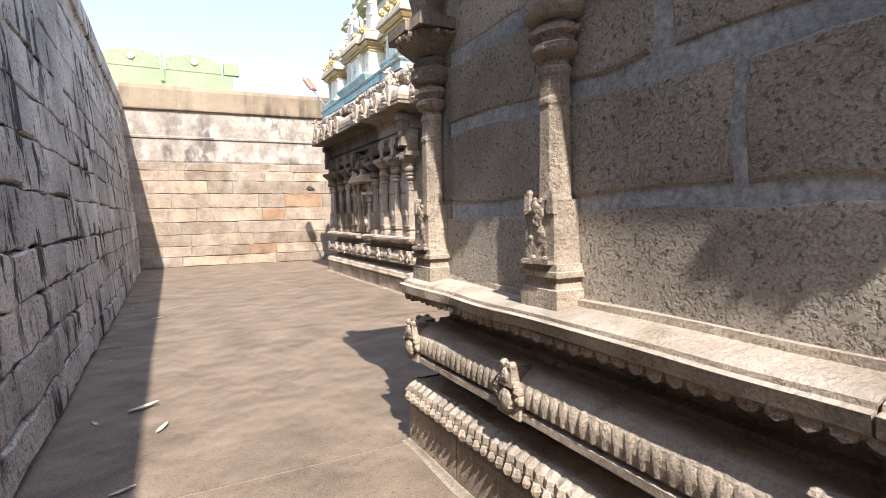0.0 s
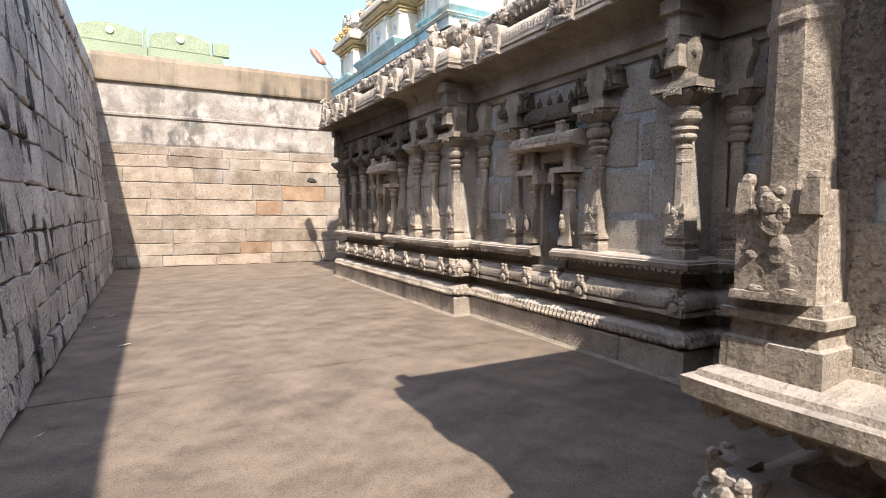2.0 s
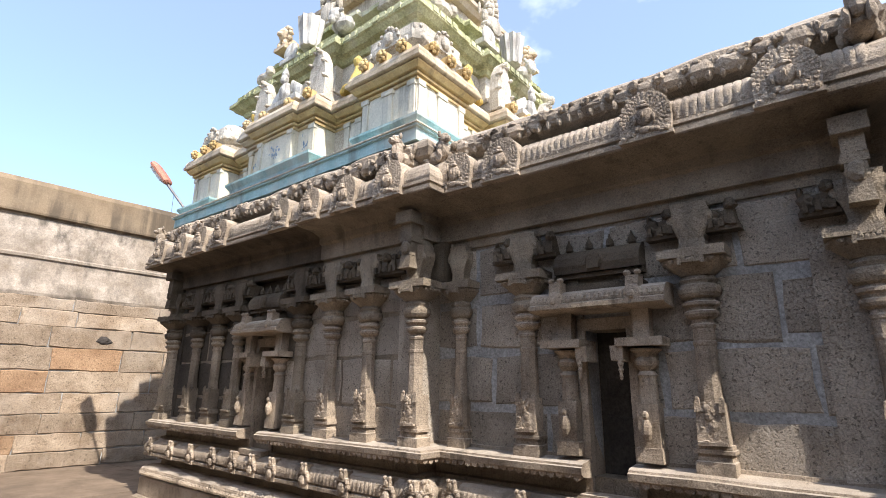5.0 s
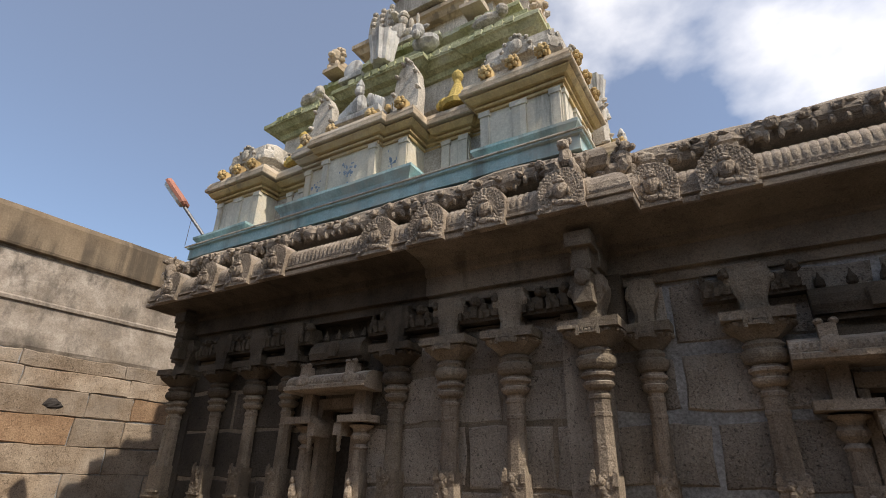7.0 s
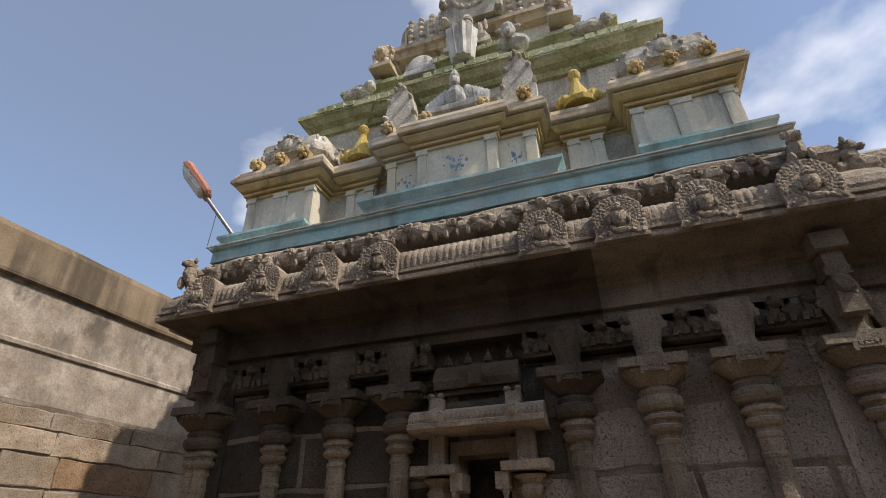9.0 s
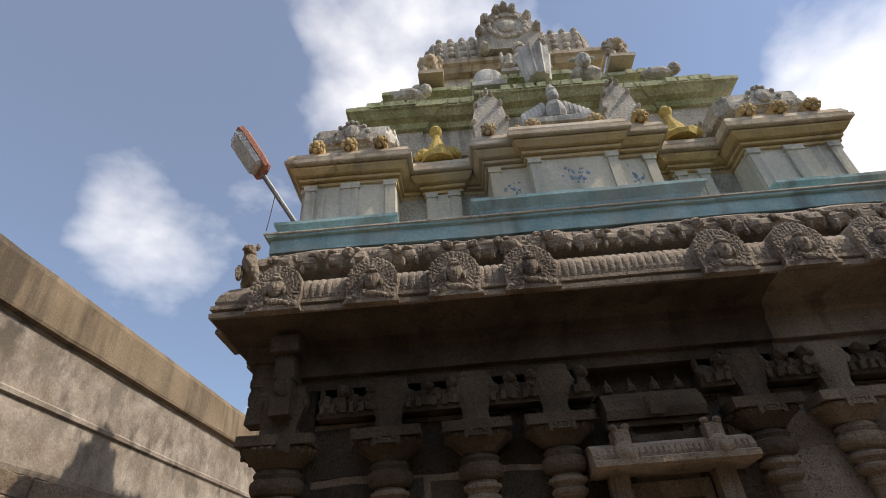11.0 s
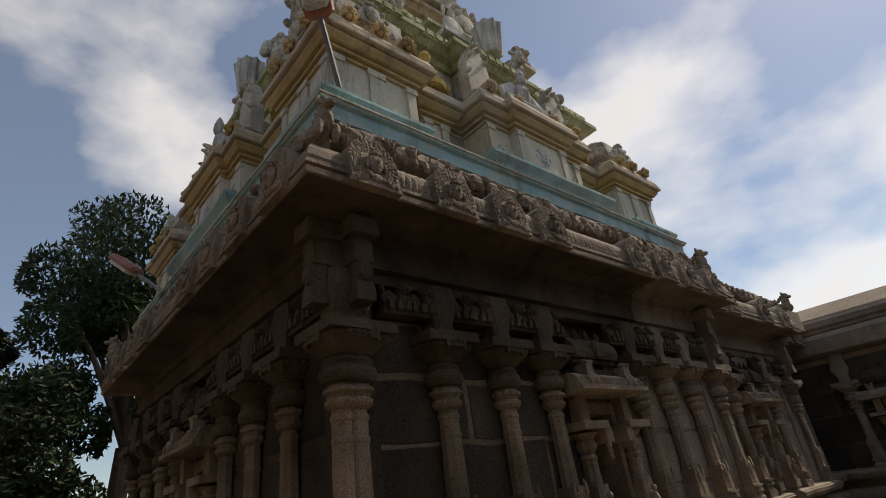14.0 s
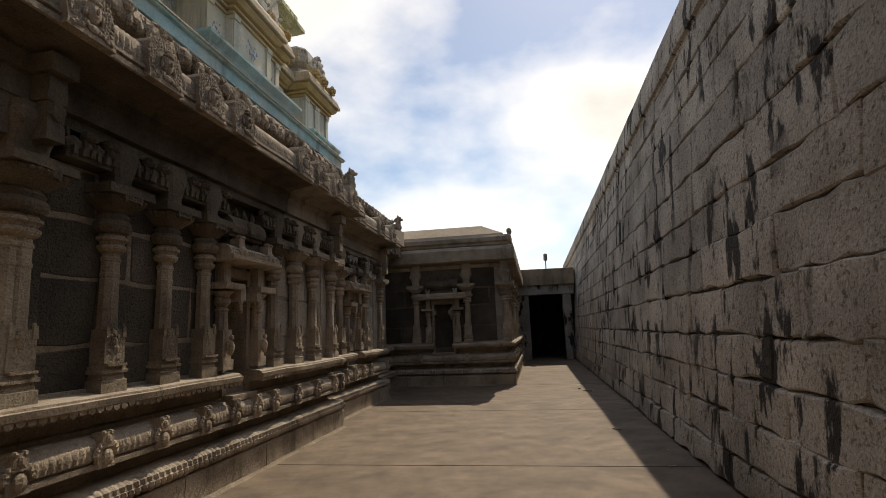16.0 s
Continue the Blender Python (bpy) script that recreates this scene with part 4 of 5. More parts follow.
def medallion_mesh():
    """A horseshoe medallion with a ring of curls, a raised rim and a plain oval boss."""
    bm = bmesh.new()
    pts = [(-0.175, -0.01), (-0.185, 0.12), (-0.18, 0.22), (-0.15, 0.30), (-0.10, 0.355), (-0.04, 0.38), (0.04, 0.38), (0.10, 0.355), (0.15, 0.30), (0.18, 0.22), (0.185, 0.12), (0.175, -0.01)]
    tilt = lambda z: -0.02 + z * 0.16
    f = [bm.verts.new((x, -0.03 + tilt(z), z)) for x, z in pts]
    g = [bm.verts.new((x, 0.22, z)) for x, z in pts]
    bm.faces.new(f)
    for i in range(len(pts) - 1):
        bm.faces.new((f[i], g[i], g[i + 1], f[i + 1]))
    for ring_r, n, r in ((0.172, 23, 0.016), (0.146, 25, 0.013), (0.122, 21, 0.012), (0.10, 17, 0.010)):
        for i in range(n):
            a = math.pi * (-0.25 + 1.5 * i / (n - 1))
            z = 0.18 + ring_r * 1.08 * math.sin(a)
            k = random.uniform(0.75, 1.25)
            ball(bm, (ring_r * math.cos(a) + random.uniform(-0.006, 0.006), -0.035 + tilt(z), z), (r * k, r * 0.45, r * random.uniform(0.8, 1.5)), 6, 4, 0.3)
    ball(bm, (0, -0.035, 0.165), (0.062, 0.045, 0.080), 10, 8, 0.06)
    ball(bm, (0, -0.088, 0.16), (0.011, 0.016, 0.026), 6, 5)
    ball(bm, (0, -0.052, 0.232), (0.052, 0.036, 0.022), 8, 5, 0.1)
    ball(bm, (0, -0.05, 0.262), (0.034, 0.03, 0.022), 8, 5, 0.1)
    for sx in (-1, 1):
        ball(bm, (sx * 0.068, -0.048, 0.14), (0.014, 0.02, 0.034), 6, 5)
        for k in range(4):
            ball(bm, (sx * (0.05 + 0.033 * k), -0.045, 0.055 - 0.012 * k + random.uniform(-0.01, 0.02)), (0.026, 0.022, 0.024), 7, 5, 0.2)
    ball(bm, (0, -0.045, 0.05), (0.05, 0.025, 0.03), 7, 5, 0.1)
    box(bm, -0.19, 0.19, -0.05, 0.05, -0.02, 0.012, 0.004)
    return mesh_of(bm, "medallion", GRANITE)


random.seed(8)
BEAST, LION, MED = beast_mesh(), bracket_lion_mesh(), medallion_mesh()


def row(name, me, owner, places, out, z, label="", scale=1.0):
    for p, nrm in places:
        m = facing((p[0] + nrm[0] * out, p[1] + nrm[1] * out), nrm, z) @ Matrix.Diagonal((scale, scale * (0.85 if me is MED else 1.0), scale, 1))
        part(name, me, GRANITE, owner, label, m=WORLD_OF[owner.name].inverted() @ m)


west = lambda x, ys: [((x, y), W_) for y in ys]
north = lambda y, xs: [((x, y), N_) for x in xs]
frieze_of = {o: next(c for c in o.children if c.name.startswith("frieze")) for o in (shrine, hall)}
row("medallion", MED, eave, west(FM, (13.62, 12.93, 12.34, 11.80, 10.43, 9.87, 9.29, 8.64)) + west(FD, (8.02, 7.52, 6.27, 5.4)) + [((3.85, 8.40), S_)]
    + north(13.80, (3.86, 4.5, 5.1, 5.65, 7.05, 7.6, 8.2, 8.8)) + west(FR, (4.2, 3.6)), 0.285, 3.36, "carved horseshoe medallion with a round boss")
row("lion_boss", LION, frieze_of[shrine], west(FM, (13.60, 12.97, 12.40, 11.84, 11.36, 10.95, 10.56, 9.98, 9.37, 8.77, 8.47)) + west(FD, (8.25, 7.56, 7.12, 6.63, 6.21, 5.07)) + [((3.80, 8.40), S_)]
    + north(13.80, (3.85, 4.5, 5.1, 5.7, 7.0, 7.6, 8.2)), 0.0, 0.565, "small carved lion boss", 1.0)
row("lion_boss", LION, frieze_of[hall], west(1.30, (2.90, 1.86, 0.6, -0.8, -2.2, -3.6)) + north(3.0, (1.42, 2.5, 3.7)), 0.0, 0.565, "small carved lion boss")
for owner, places in ((shrine, west(FM, (13.25, 13.05, 12.66, 12.48, 12.08, 11.93, 11.58, 10.62, 10.20, 10.02, 9.64, 9.44, 9.05, 8.84)) + west(FD, (7.74, 7.32, 6.34, 5.92, 5.36)) + west(FR, (4.55,))
                       + north(13.80, (4.1, 4.35, 4.75, 4.95, 5.35, 5.5, 5.95, 6.8, 7.2, 7.4, 7.8, 8.0))),):
    row("corbel_beast", BEAST, owner, places, -0.10, 2.705, "small crouching beast carved between corbels", 1.32)


# ---- corner beasts on the eave ----
def eave_beast(p, nrm, s=1.0):
    bm = bmesh.new()
    ball(bm, (0, 0.02, 0.09), (0.10, 0.16, 0.09), 9, 6, 0.1)
    ball(bm, (0, -0.12, 0.17), (0.06, 0.07, 0.10), 8, 6, 0.12)
    ball(bm, (0, -0.15, 0.27), (0.05, 0.05, 0.06), 8, 6, 0.15)
    ball(bm, (0, 0.15, 0.14), (0.05, 0.05, 0.10), 8, 6, 0.25)
    ball(bm, (0, -0.20, 0.25), (0.035, 0.04, 0.03), 7, 5, 0.2)
    for sx in (-1, 1):
        ball(bm, (sx * 0.045, -0.12, 0.32), (0.02, 0.02, 0.035), 6, 5, 0.2)
        ball(bm, (sx * 0.06, -0.14, 0.08), (0.03, 0.05, 0.07), 7, 5, 0.2)
        ball(bm, (sx * 0.08, 0.08, 0.06), (0.04, 0.08, 0.06), 7, 5, 0.2)
    for k in range(5):
        ball(bm, (0, 0.02 - 0.035 * k, 0.19 + 0.03 * k), (0.035, 0.03, 0.03), 6, 5, 0.2)
    m = facing(p, nrm, 3.68) @ Matrix.Diagonal((s, s, s, 1))
    part("eave_beast", mesh_of(bm, "eave_beast", GRANITE), GRANITE, eave, "worn seated beast on the eave corner", m=WORLD_OF[eave.name].inverted() @ m)


for p, nrm in (((3.66, 13.90), (-1, 0)), ((3.62, 8.60), (-1, 0)), ((3.78, 8.32), (-0.3, -0.9)), ((3.80, 5.0), (-1, 0)), ((FD, 4.78), (-0.3, -0.9)), ((8.9, 13.95), (0, 1))):
    eave_beast(p, nrm)


# ---- tower over the shrine ----
tower = thing("temple_tower", (6.34, 11.17, 4.04), "stepped stucco temple tower painted turquoise, ochre and grey, streaked and mossy", "temple tower")
TC = Vector((6.34, 11.17))


def outline(h, c=0.0, d=0.0, s=0.0, e=0.0, inner=None, bump=None):
    """Plan of a tier: half width h, corner blocks c wide, recesses d deep, a middle bay of half width s standing out by e;
    inner: half width and depth of a second step in the middle; bump: place, half width and depth of a step in each recess."""
    half = [(h, -h), (h, -h + c), (h - d, -h + c)]
    if bump:
        q, w, o = bump
        half += [(h - d, -q - w), (h - d + o, -q - w), (h - d + o, -q + w), (h - d, -q + w)]
    half += [(h - d, -s), (h + e, -s)]
    if inner:
        half += [(h + e, -inner[0]), (h + e + inner[1], -inner[0])]
    side = [(h, -h)] if not c else half + [(x, -y) for x, y in half[:0:-1]]
    pts = []
    for k in range(4):
        for x, y in side:
            for _ in range(k):
                x, y = -y, x
            pts.append((x, y))
    first = (half[-1][0] if c else h, 0.0)
    i = len(half) if c else 1
    pts = [first] + pts[i:] + pts[:i] + [first]
    return [(TC.x + x, TC.y + y) for x, y in pts]


def tier(name, profile, path, material, label="", step=0.35, wob=0.006):
    bm = bmesh.new()
    sweep(bm, profile, path, step, wob)
    return part(name, bm, material, tower, label)


SQ = outline(2.66)
bm = bmesh.new()
box(bm, TC.x - 2.2, TC.x + 2.2, TC.y - 2.2, TC.y + 2.2, 4.03, 5.0)
box(bm, TC.x - 1.75, TC.x + 1.75, TC.y - 1.75, TC.y + 1.75, 5.0, 5.5)
part("core", bm, STUCCO, tower)
tier("base_band", [(-0.3, 4.035), (0.0, 4.035), (0.0, 4.17), (0.03, 4.175), (0.03, 4.20), (-0.3, 4.205)], SQ, TURQ, "streaked turquoise painted band")
bm = bmesh.new()
sweep(bm, [(0.028, 4.20), (0.045, 4.20), (0.045, 4.214), (0.028, 4.214), (0.028, 4.20)], SQ, 1, 0)
part("cable", bm, CREAM, tower, "thin pale cable along the band")
PADS = outline(2.60, 0.95, 0.28, 0.93, 0.10)
tier("footing", [(-0.5, 4.206), (-0.02, 4.206), (0.0, 4.26), (0.05, 4.33), (0.05, 4.36), (-0.02, 4.37), (-0.5, 4.375)], PADS, TURQ, "turquoise painted footing under each bay")
WALL1 = outline(2.48, 0.85, 0.30, 0.76, 0.04, (0.40, 0.08), (1.20, 0.17, 0.07))
tier("first_wall", [(-0.3, 4.37), (0.0, 4.37), (0.0, 4.94), (-0.3, 4.94)], WALL1, CREAM, "faded white stucco wall with flat pilasters")
tier("lower_cornice", [(-0.4, 4.87), (0.024, 4.87), (0.029, 4.895), (0.01, 4.90), (0.01, 4.915), (0.05, 4.92), (0.054, 4.945), (0.033, 4.95), (0.038, 4.962), (0.083, 4.97), (0.121, 5.015), (0.124, 5.035), (0.1, 5.04), (-0.4, 5.05)], WALL1, YELLOW, "faded ochre-yellow moulding")
tier("upper_cornice", [(-0.4, 5.05), (0.157, 5.05), (0.166, 5.06), (0.166, 5.10), (0.145, 5.11), (0.149, 5.14), (0.124, 5.20), (0.066, 5.25), (0, 5.27), (-0.4, 5.275)], WALL1, TAN, "tan weathered cornice")
for k in range(4):
    turn = Matrix.Translation((TC.x, TC.y, 0)) @ Matrix.Rotation(k * math.pi / 2, 4, "Z")
    for v, us in ((2.48, (-2.42, -2.08, -2.02, -1.68, 1.68, 2.02, 2.08, 2.42)), (2.52, (-0.71, 0.71)), (2.60, (-0.35, 0.35)), (2.25, (-1.31, -1.09, 1.09, 1.31))):
        for u in us:
            bm = bmesh.new()
            box(bm, v - 0.02, v + 0.022, u - 0.045, u + 0.045, 4.38, 4.88, 0.002)
            box(bm, v - 0.02, v + 0.035, u - 0.06, u + 0.06, 4.82, 4.879, 0.002)
            bm.transform(turn)
            part("flat_pilaster", bm, CREAM, tower)
random.seed(17)
for k in range(4):
    turn = Matrix.Translation((TC.x, TC.y, 0)) @ Matrix.Rotation(k * math.pi / 2, 4, "Z")
    for u, n in ((0.0, 26), (-0.55, 11), (0.55, 11)):
        bm = bmesh.new()
        for i in range(n):
            ball(bm, (2.601 if u == 0 else 2.521, u + random.gauss(0, 0.075 if u == 0 else 0.045), 4.64 + random.gauss(0, 0.055)), (0.004, random.uniform(0.006, 0.022), random.uniform(0.008, 0.03)), 6, 4, 0.3)
        bm.transform(turn)
        tagged(part("painted_motif", bm, BLUEWASH, tower, "faded blue-grey painted flower sprays"), kind="stuff")
SECOND = outline(1.97, 0.6, 0.03, 0.5, 0.09)
tier("second_wall", [(-0.5, 5.2), (0.0, 5.2), (0.0, 5.62), (0.05, 5.64), (0.05, 5.70), (0.0, 5.72), (0.0, 6.16), (-0.5, 6.16)], SECOND, STUCCO, "greyed wall of the second tier")
tier("second_cornice", [(-0.5, 6.10), (0.05, 6.10), (0.08, 6.16), (0.16, 6.18), (0.22, 6.24), (0.25, 6.25), (0.25, 6.31), (0.20, 6.36), (0.13, 6.46), (0.05, 6.56), (0.05, 6.62), (-0.5, 6.63)], SECOND, MOSSY, "mossy green carved cornice")
THIRD = outline(1.68, 0.5, 0.03, 0.55, 0.08)
tier("third_wall", [(-0.5, 6.5), (0.0, 6.5), (0.0, 6.92), (-0.5, 6.92)], THIRD, STUCCO)
tier("third_cornice", [(-0.5, 6.86), (0.04, 6.86), (0.10, 6.92), (0.18, 6.95), (0.18, 7.01), (0.10, 7.12), (0.04, 7.18), (-0.5, 7.2)], THIRD, MOSSY, "mossy green carved cornice")
tier("neck", [(-0.8, 7.1), (0.0, 7.1), (0.0, 8.17), (-0.8, 8.17)], outline(1.18), STUCCO, "grey neck below the crowning roof")
for path, z, v in ((SECOND, 6.30, 0.245), (THIRD, 6.98, 0.175)):
    bm = bmesh.new()
    for p, nrm in along(path, 0.13, 0.03):
        m = facing(p + nrm * v, nrm, z)
        x = 0.05
        ring = [(-x, -0.03), (x, -0.03), (x, 0.05), (-x, 0.05)]
        f = [bm.verts.new(m @ Vector((a, -0.018, c))) for a, c in ring]
        g = [bm.verts.new(m @ Vector((a * 1.1, 0.03, c * 1.1))) for a, c in ring]
        bm.faces.new(f)
        for i in range(4):
            bm.faces.new((f[i], f[(i + 1) % 4], g[(i + 1) % 4], g[i]))
    tagged(part("fret_pattern", bm, MOSSY, tower, "raised square fret along the cornice"), kind="stuff")
tier("crown_eave", [(-0.5, 8.06), (0.0, 8.06), (0.05, 8.13), (0.10, 8.15), (0.10, 8.23), (0.0, 8.29), (-0.5, 8.30)], outline(1.30), TAN, "brown slab below the crown roof")
crown = bmesh.new()
lathe(crown, [(1.16, 8.29), (1.20, 8.36), (1.27, 8.52), (1.29, 8.7), (1.26, 8.88), (1.17, 9.05), (1.0, 9.18), (0.74, 9.27), (0.45, 9.32), (0.2, 9.34)], 48, TC, 0, 0.93)
crown = part("crown_roof", crown, STUCCO, tower, "bulging grey stucco crown roof")
bm = bmesh.new()
lathe(bm, [(0.28, 9.30), (0.34, 9.37), (0.2, 9.43), (0.30, 9.55), (0.30, 9.65), (0.12, 9.75), (0.08, 9.87), (0.02, 10.0)], 14, TC)
part("finial", bm, GOLD, tower, "small brass-coloured pot finial", smooth=True)


def arch_plate(bm, w, h, d, y=0.0, lumps=9):
    """An arched ornamental plate with a curled rim, facing -y, foot at z = 0."""
    pts = [(-w, 0), (-w * 1.05, h * 0.4), (-w * 0.8, h * 0.72), (-w * 0.3, h * 0.93), (0, h), (w * 0.3, h * 0.93), (w * 0.8, h * 0.72), (w * 1.05, h * 0.4), (w, 0)]
    f = [bm.verts.new((x, y - d, z)) for x, z in pts]
    g = [bm.verts.new((x, y + d, z)) for x, z in pts]
    bm.faces.new(f)
    bm.faces.new(g[::-1])
    for i in range(len(pts)):
        k = (i + 1) % len(pts)
        bm.faces.new((f[i], g[i], g[k], f[k]))
    for x, z in pts:
        ball(bm, (x * 0.93, y - d, z * 0.95 + 0.01), (w * 0.17, d * 0.9, w * 0.17), 7, 5, 0.15)


def ornament(name, place, nrm, z, build, material, label, smooth=False):
    bm = bmesh.new()
    build(bm)
    m = facing((TC.x + place[0], TC.y + place[1]), nrm, z)
    part(name, bm, material, tower, label, m=WORLD_OF[tower.name].inverted() @ m, smooth=smooth)


def trefoil(bm):
    lathe(bm, [(0.17, 0.0), (0.18, 0.06), (0.13, 0.12), (0.09, 0.24), (0.05, 0.34), (0.04, 0.40), (0.06, 0.44), (0.07, 0.49), (0.05, 0.53), (0.015, 0.57)], 12)
    for x, z, r in ((-0.14, 0.10, 0.075), (0.14, 0.10, 0.075), (-0.19, 0.07, 0.05), (0.19, 0.07, 0.05), (0, 0.14, 0.075)):
        ball(bm, (x, -0.06, z), (r, 0.05, r), 8, 6, 0.1)


def knob(bm):
    for i in range(7):
        a = 2 * math.pi * i / 7
        ball(bm, (0.055 * math.cos(a), -0.03, 0.075 + 0.055 * math.sin(a)), (0.028, 0.03, 0.028), 6, 4)
    ball(bm, (0, -0.05, 0.075), (0.04, 0.04, 0.04), 7, 5)
    box(bm, -0.06, 0.06, 0, 0.08, 0, 0.12, 0.004)


def winged(bm):
    ball(bm, (0, 0, 0.16), (0.11, 0.09, 0.17), 9, 7, 0.1)
    ball(bm, (0, -0.04, 0.36), (0.065, 0.06, 0.08), 8, 6)
    lathe(bm, [(0.05, 0.41), (0.06, 0.44), (0.03, 0.52), (0.005, 0.56)], 8, (0, -0.03))
    for sx in (-1, 1):
        for k in range(6):
            ball(bm, (sx * (0.12 + 0.04 * k), 0.02, 0.24 - 0.028 * k), (0.045, 0.03, 0.10), 7, 5, 0.12)
    box(bm, -0.34, 0.34, -0.07, 0.12, -0.04, 0.03, 0.01)


def draped(bm):
    rows = []
    for r, z in ((0.13, 0.0), (0.14, 0.04), (0.155, 0.2), (0.19, 0.45), (0.195, 0.48), (0.10, 0.52)):
        rows.append([bm.verts.new((r * (1 + 0.10 * (-1) ** j) * math.cos(2 * math.pi * j / 20), r * (1 + 0.10 * (-1) ** j) * math.sin(2 * math.pi * j / 20), z)) for j in range(20)])
    for p, q in zip(rows, rows[1:]):
        for j in range(20):
            bm.faces.new((p[j], p[(j + 1) % 20], q[(j + 1) % 20], q[j]))
    bm.faces.new(rows[0][::-1])
    bm.faces.new(rows[-1])


def seated_lion(bm):
    ball(bm, (0, 0.05, 0.14), (0.13, 0.18, 0.15), 9, 7, 0.1)
    ball(bm, (0, -0.10, 0.30), (0.11, 0.12, 0.13), 9, 7, 0.1)
    for i in range(10):
        a = 2 * math.pi * i / 10
        ball(bm, (0.13 * math.cos(a), -0.08, 0.31 + 0.14 * math.sin(a)), (0.05, 0.06, 0.05), 6, 5, 0.15)
    ball(bm, (0, -0.21, 0.27), (0.06, 0.05, 0.05), 8, 5)
    for sx in (-1, 1):
        ball(bm, (sx * 0.08, -0.14, 0.08), (0.04, 0.05, 0.09), 7, 5)
    box(bm, -0.16, 0.16, -0.2, 0.2, -0.03, 0.03, 0.006)


def disc_figure(bm):
    """A seated figure behind a round disc, kept plain."""
    ball(bm, (0, -0.14, 0.16), (0.16, 0.035, 0.16), 14, 8)
    ball(bm, (0, 0.0, 0.20), (0.16, 0.12, 0.22), 10, 8, 0.06)
    ball(bm, (0, 0.0, 0.50), (0.075, 0.08, 0.095), 9, 7)
    lathe(bm, [(0.08, 0.56), (0.09, 0.60), (0.06, 0.67), (0.02, 0.72)], 9)
    for sx in (-1, 1):
        ball(bm, (sx * 0.17, -0.03, 0.33), (0.05, 0.06, 0.12), 8, 6, 0.1)
        ball(bm, (sx * 0.20, -0.08, 0.09), (0.10, 0.10, 0.07), 8, 6, 0.1)
        ball(bm, (sx * 0.25, 0.02, 0.45), (0.03, 0.03, 0.12), 7, 6, 0.1)
    box(bm, -0.32, 0.32, -0.12, 0.12, -0.04, 0.03, 0.008)


def band_rib(bm):
    """One curved rib beside a column of bosses on the crown roof."""
    rows = []
    for i in range(6):
        y, z = 0.03 + 0.012 * (i - 2.3) ** 2, i * 0.13
        rows.append([bm.verts.new((dx, y + dy, z)) for dx, dy in ((-0.014, -0.03), (0.014, -0.03), (0.014, 0.06), (-0.014, 0.06))])
    for a, b in zip(rows, rows[1:]):
        for k in range(4):
            bm.faces.new((a[k], a[(k + 1) % 4], b[(k + 1) % 4], b[k]))
    bm.faces.new(rows[0][::-1])
    bm.faces.new(rows[-1])


def curl_ring(bm):
    """A ring of swelling curls."""
    n, rows = 64, []
    for i in range(n):
        a = 2 * math.pi * i / n
        r = 0.03 + 0.022 * abs(math.sin(8 * a))
        rows.append([bm.verts.new(((0.28 + r * math.cos(b)) * math.cos(a), r * math.sin(b), 0.36 + (0.28 + r * math.cos(b)) * math.sin(a))) for b in (2 * math.pi * k / 8 for k in range(8))])
    for i in range(n):
        a, b = rows[i], rows[(i + 1) % n]
        for k in range(8):
            bm.faces.new((a[k], a[(k + 1) % 8], b[(k + 1) % 8], b[k]))


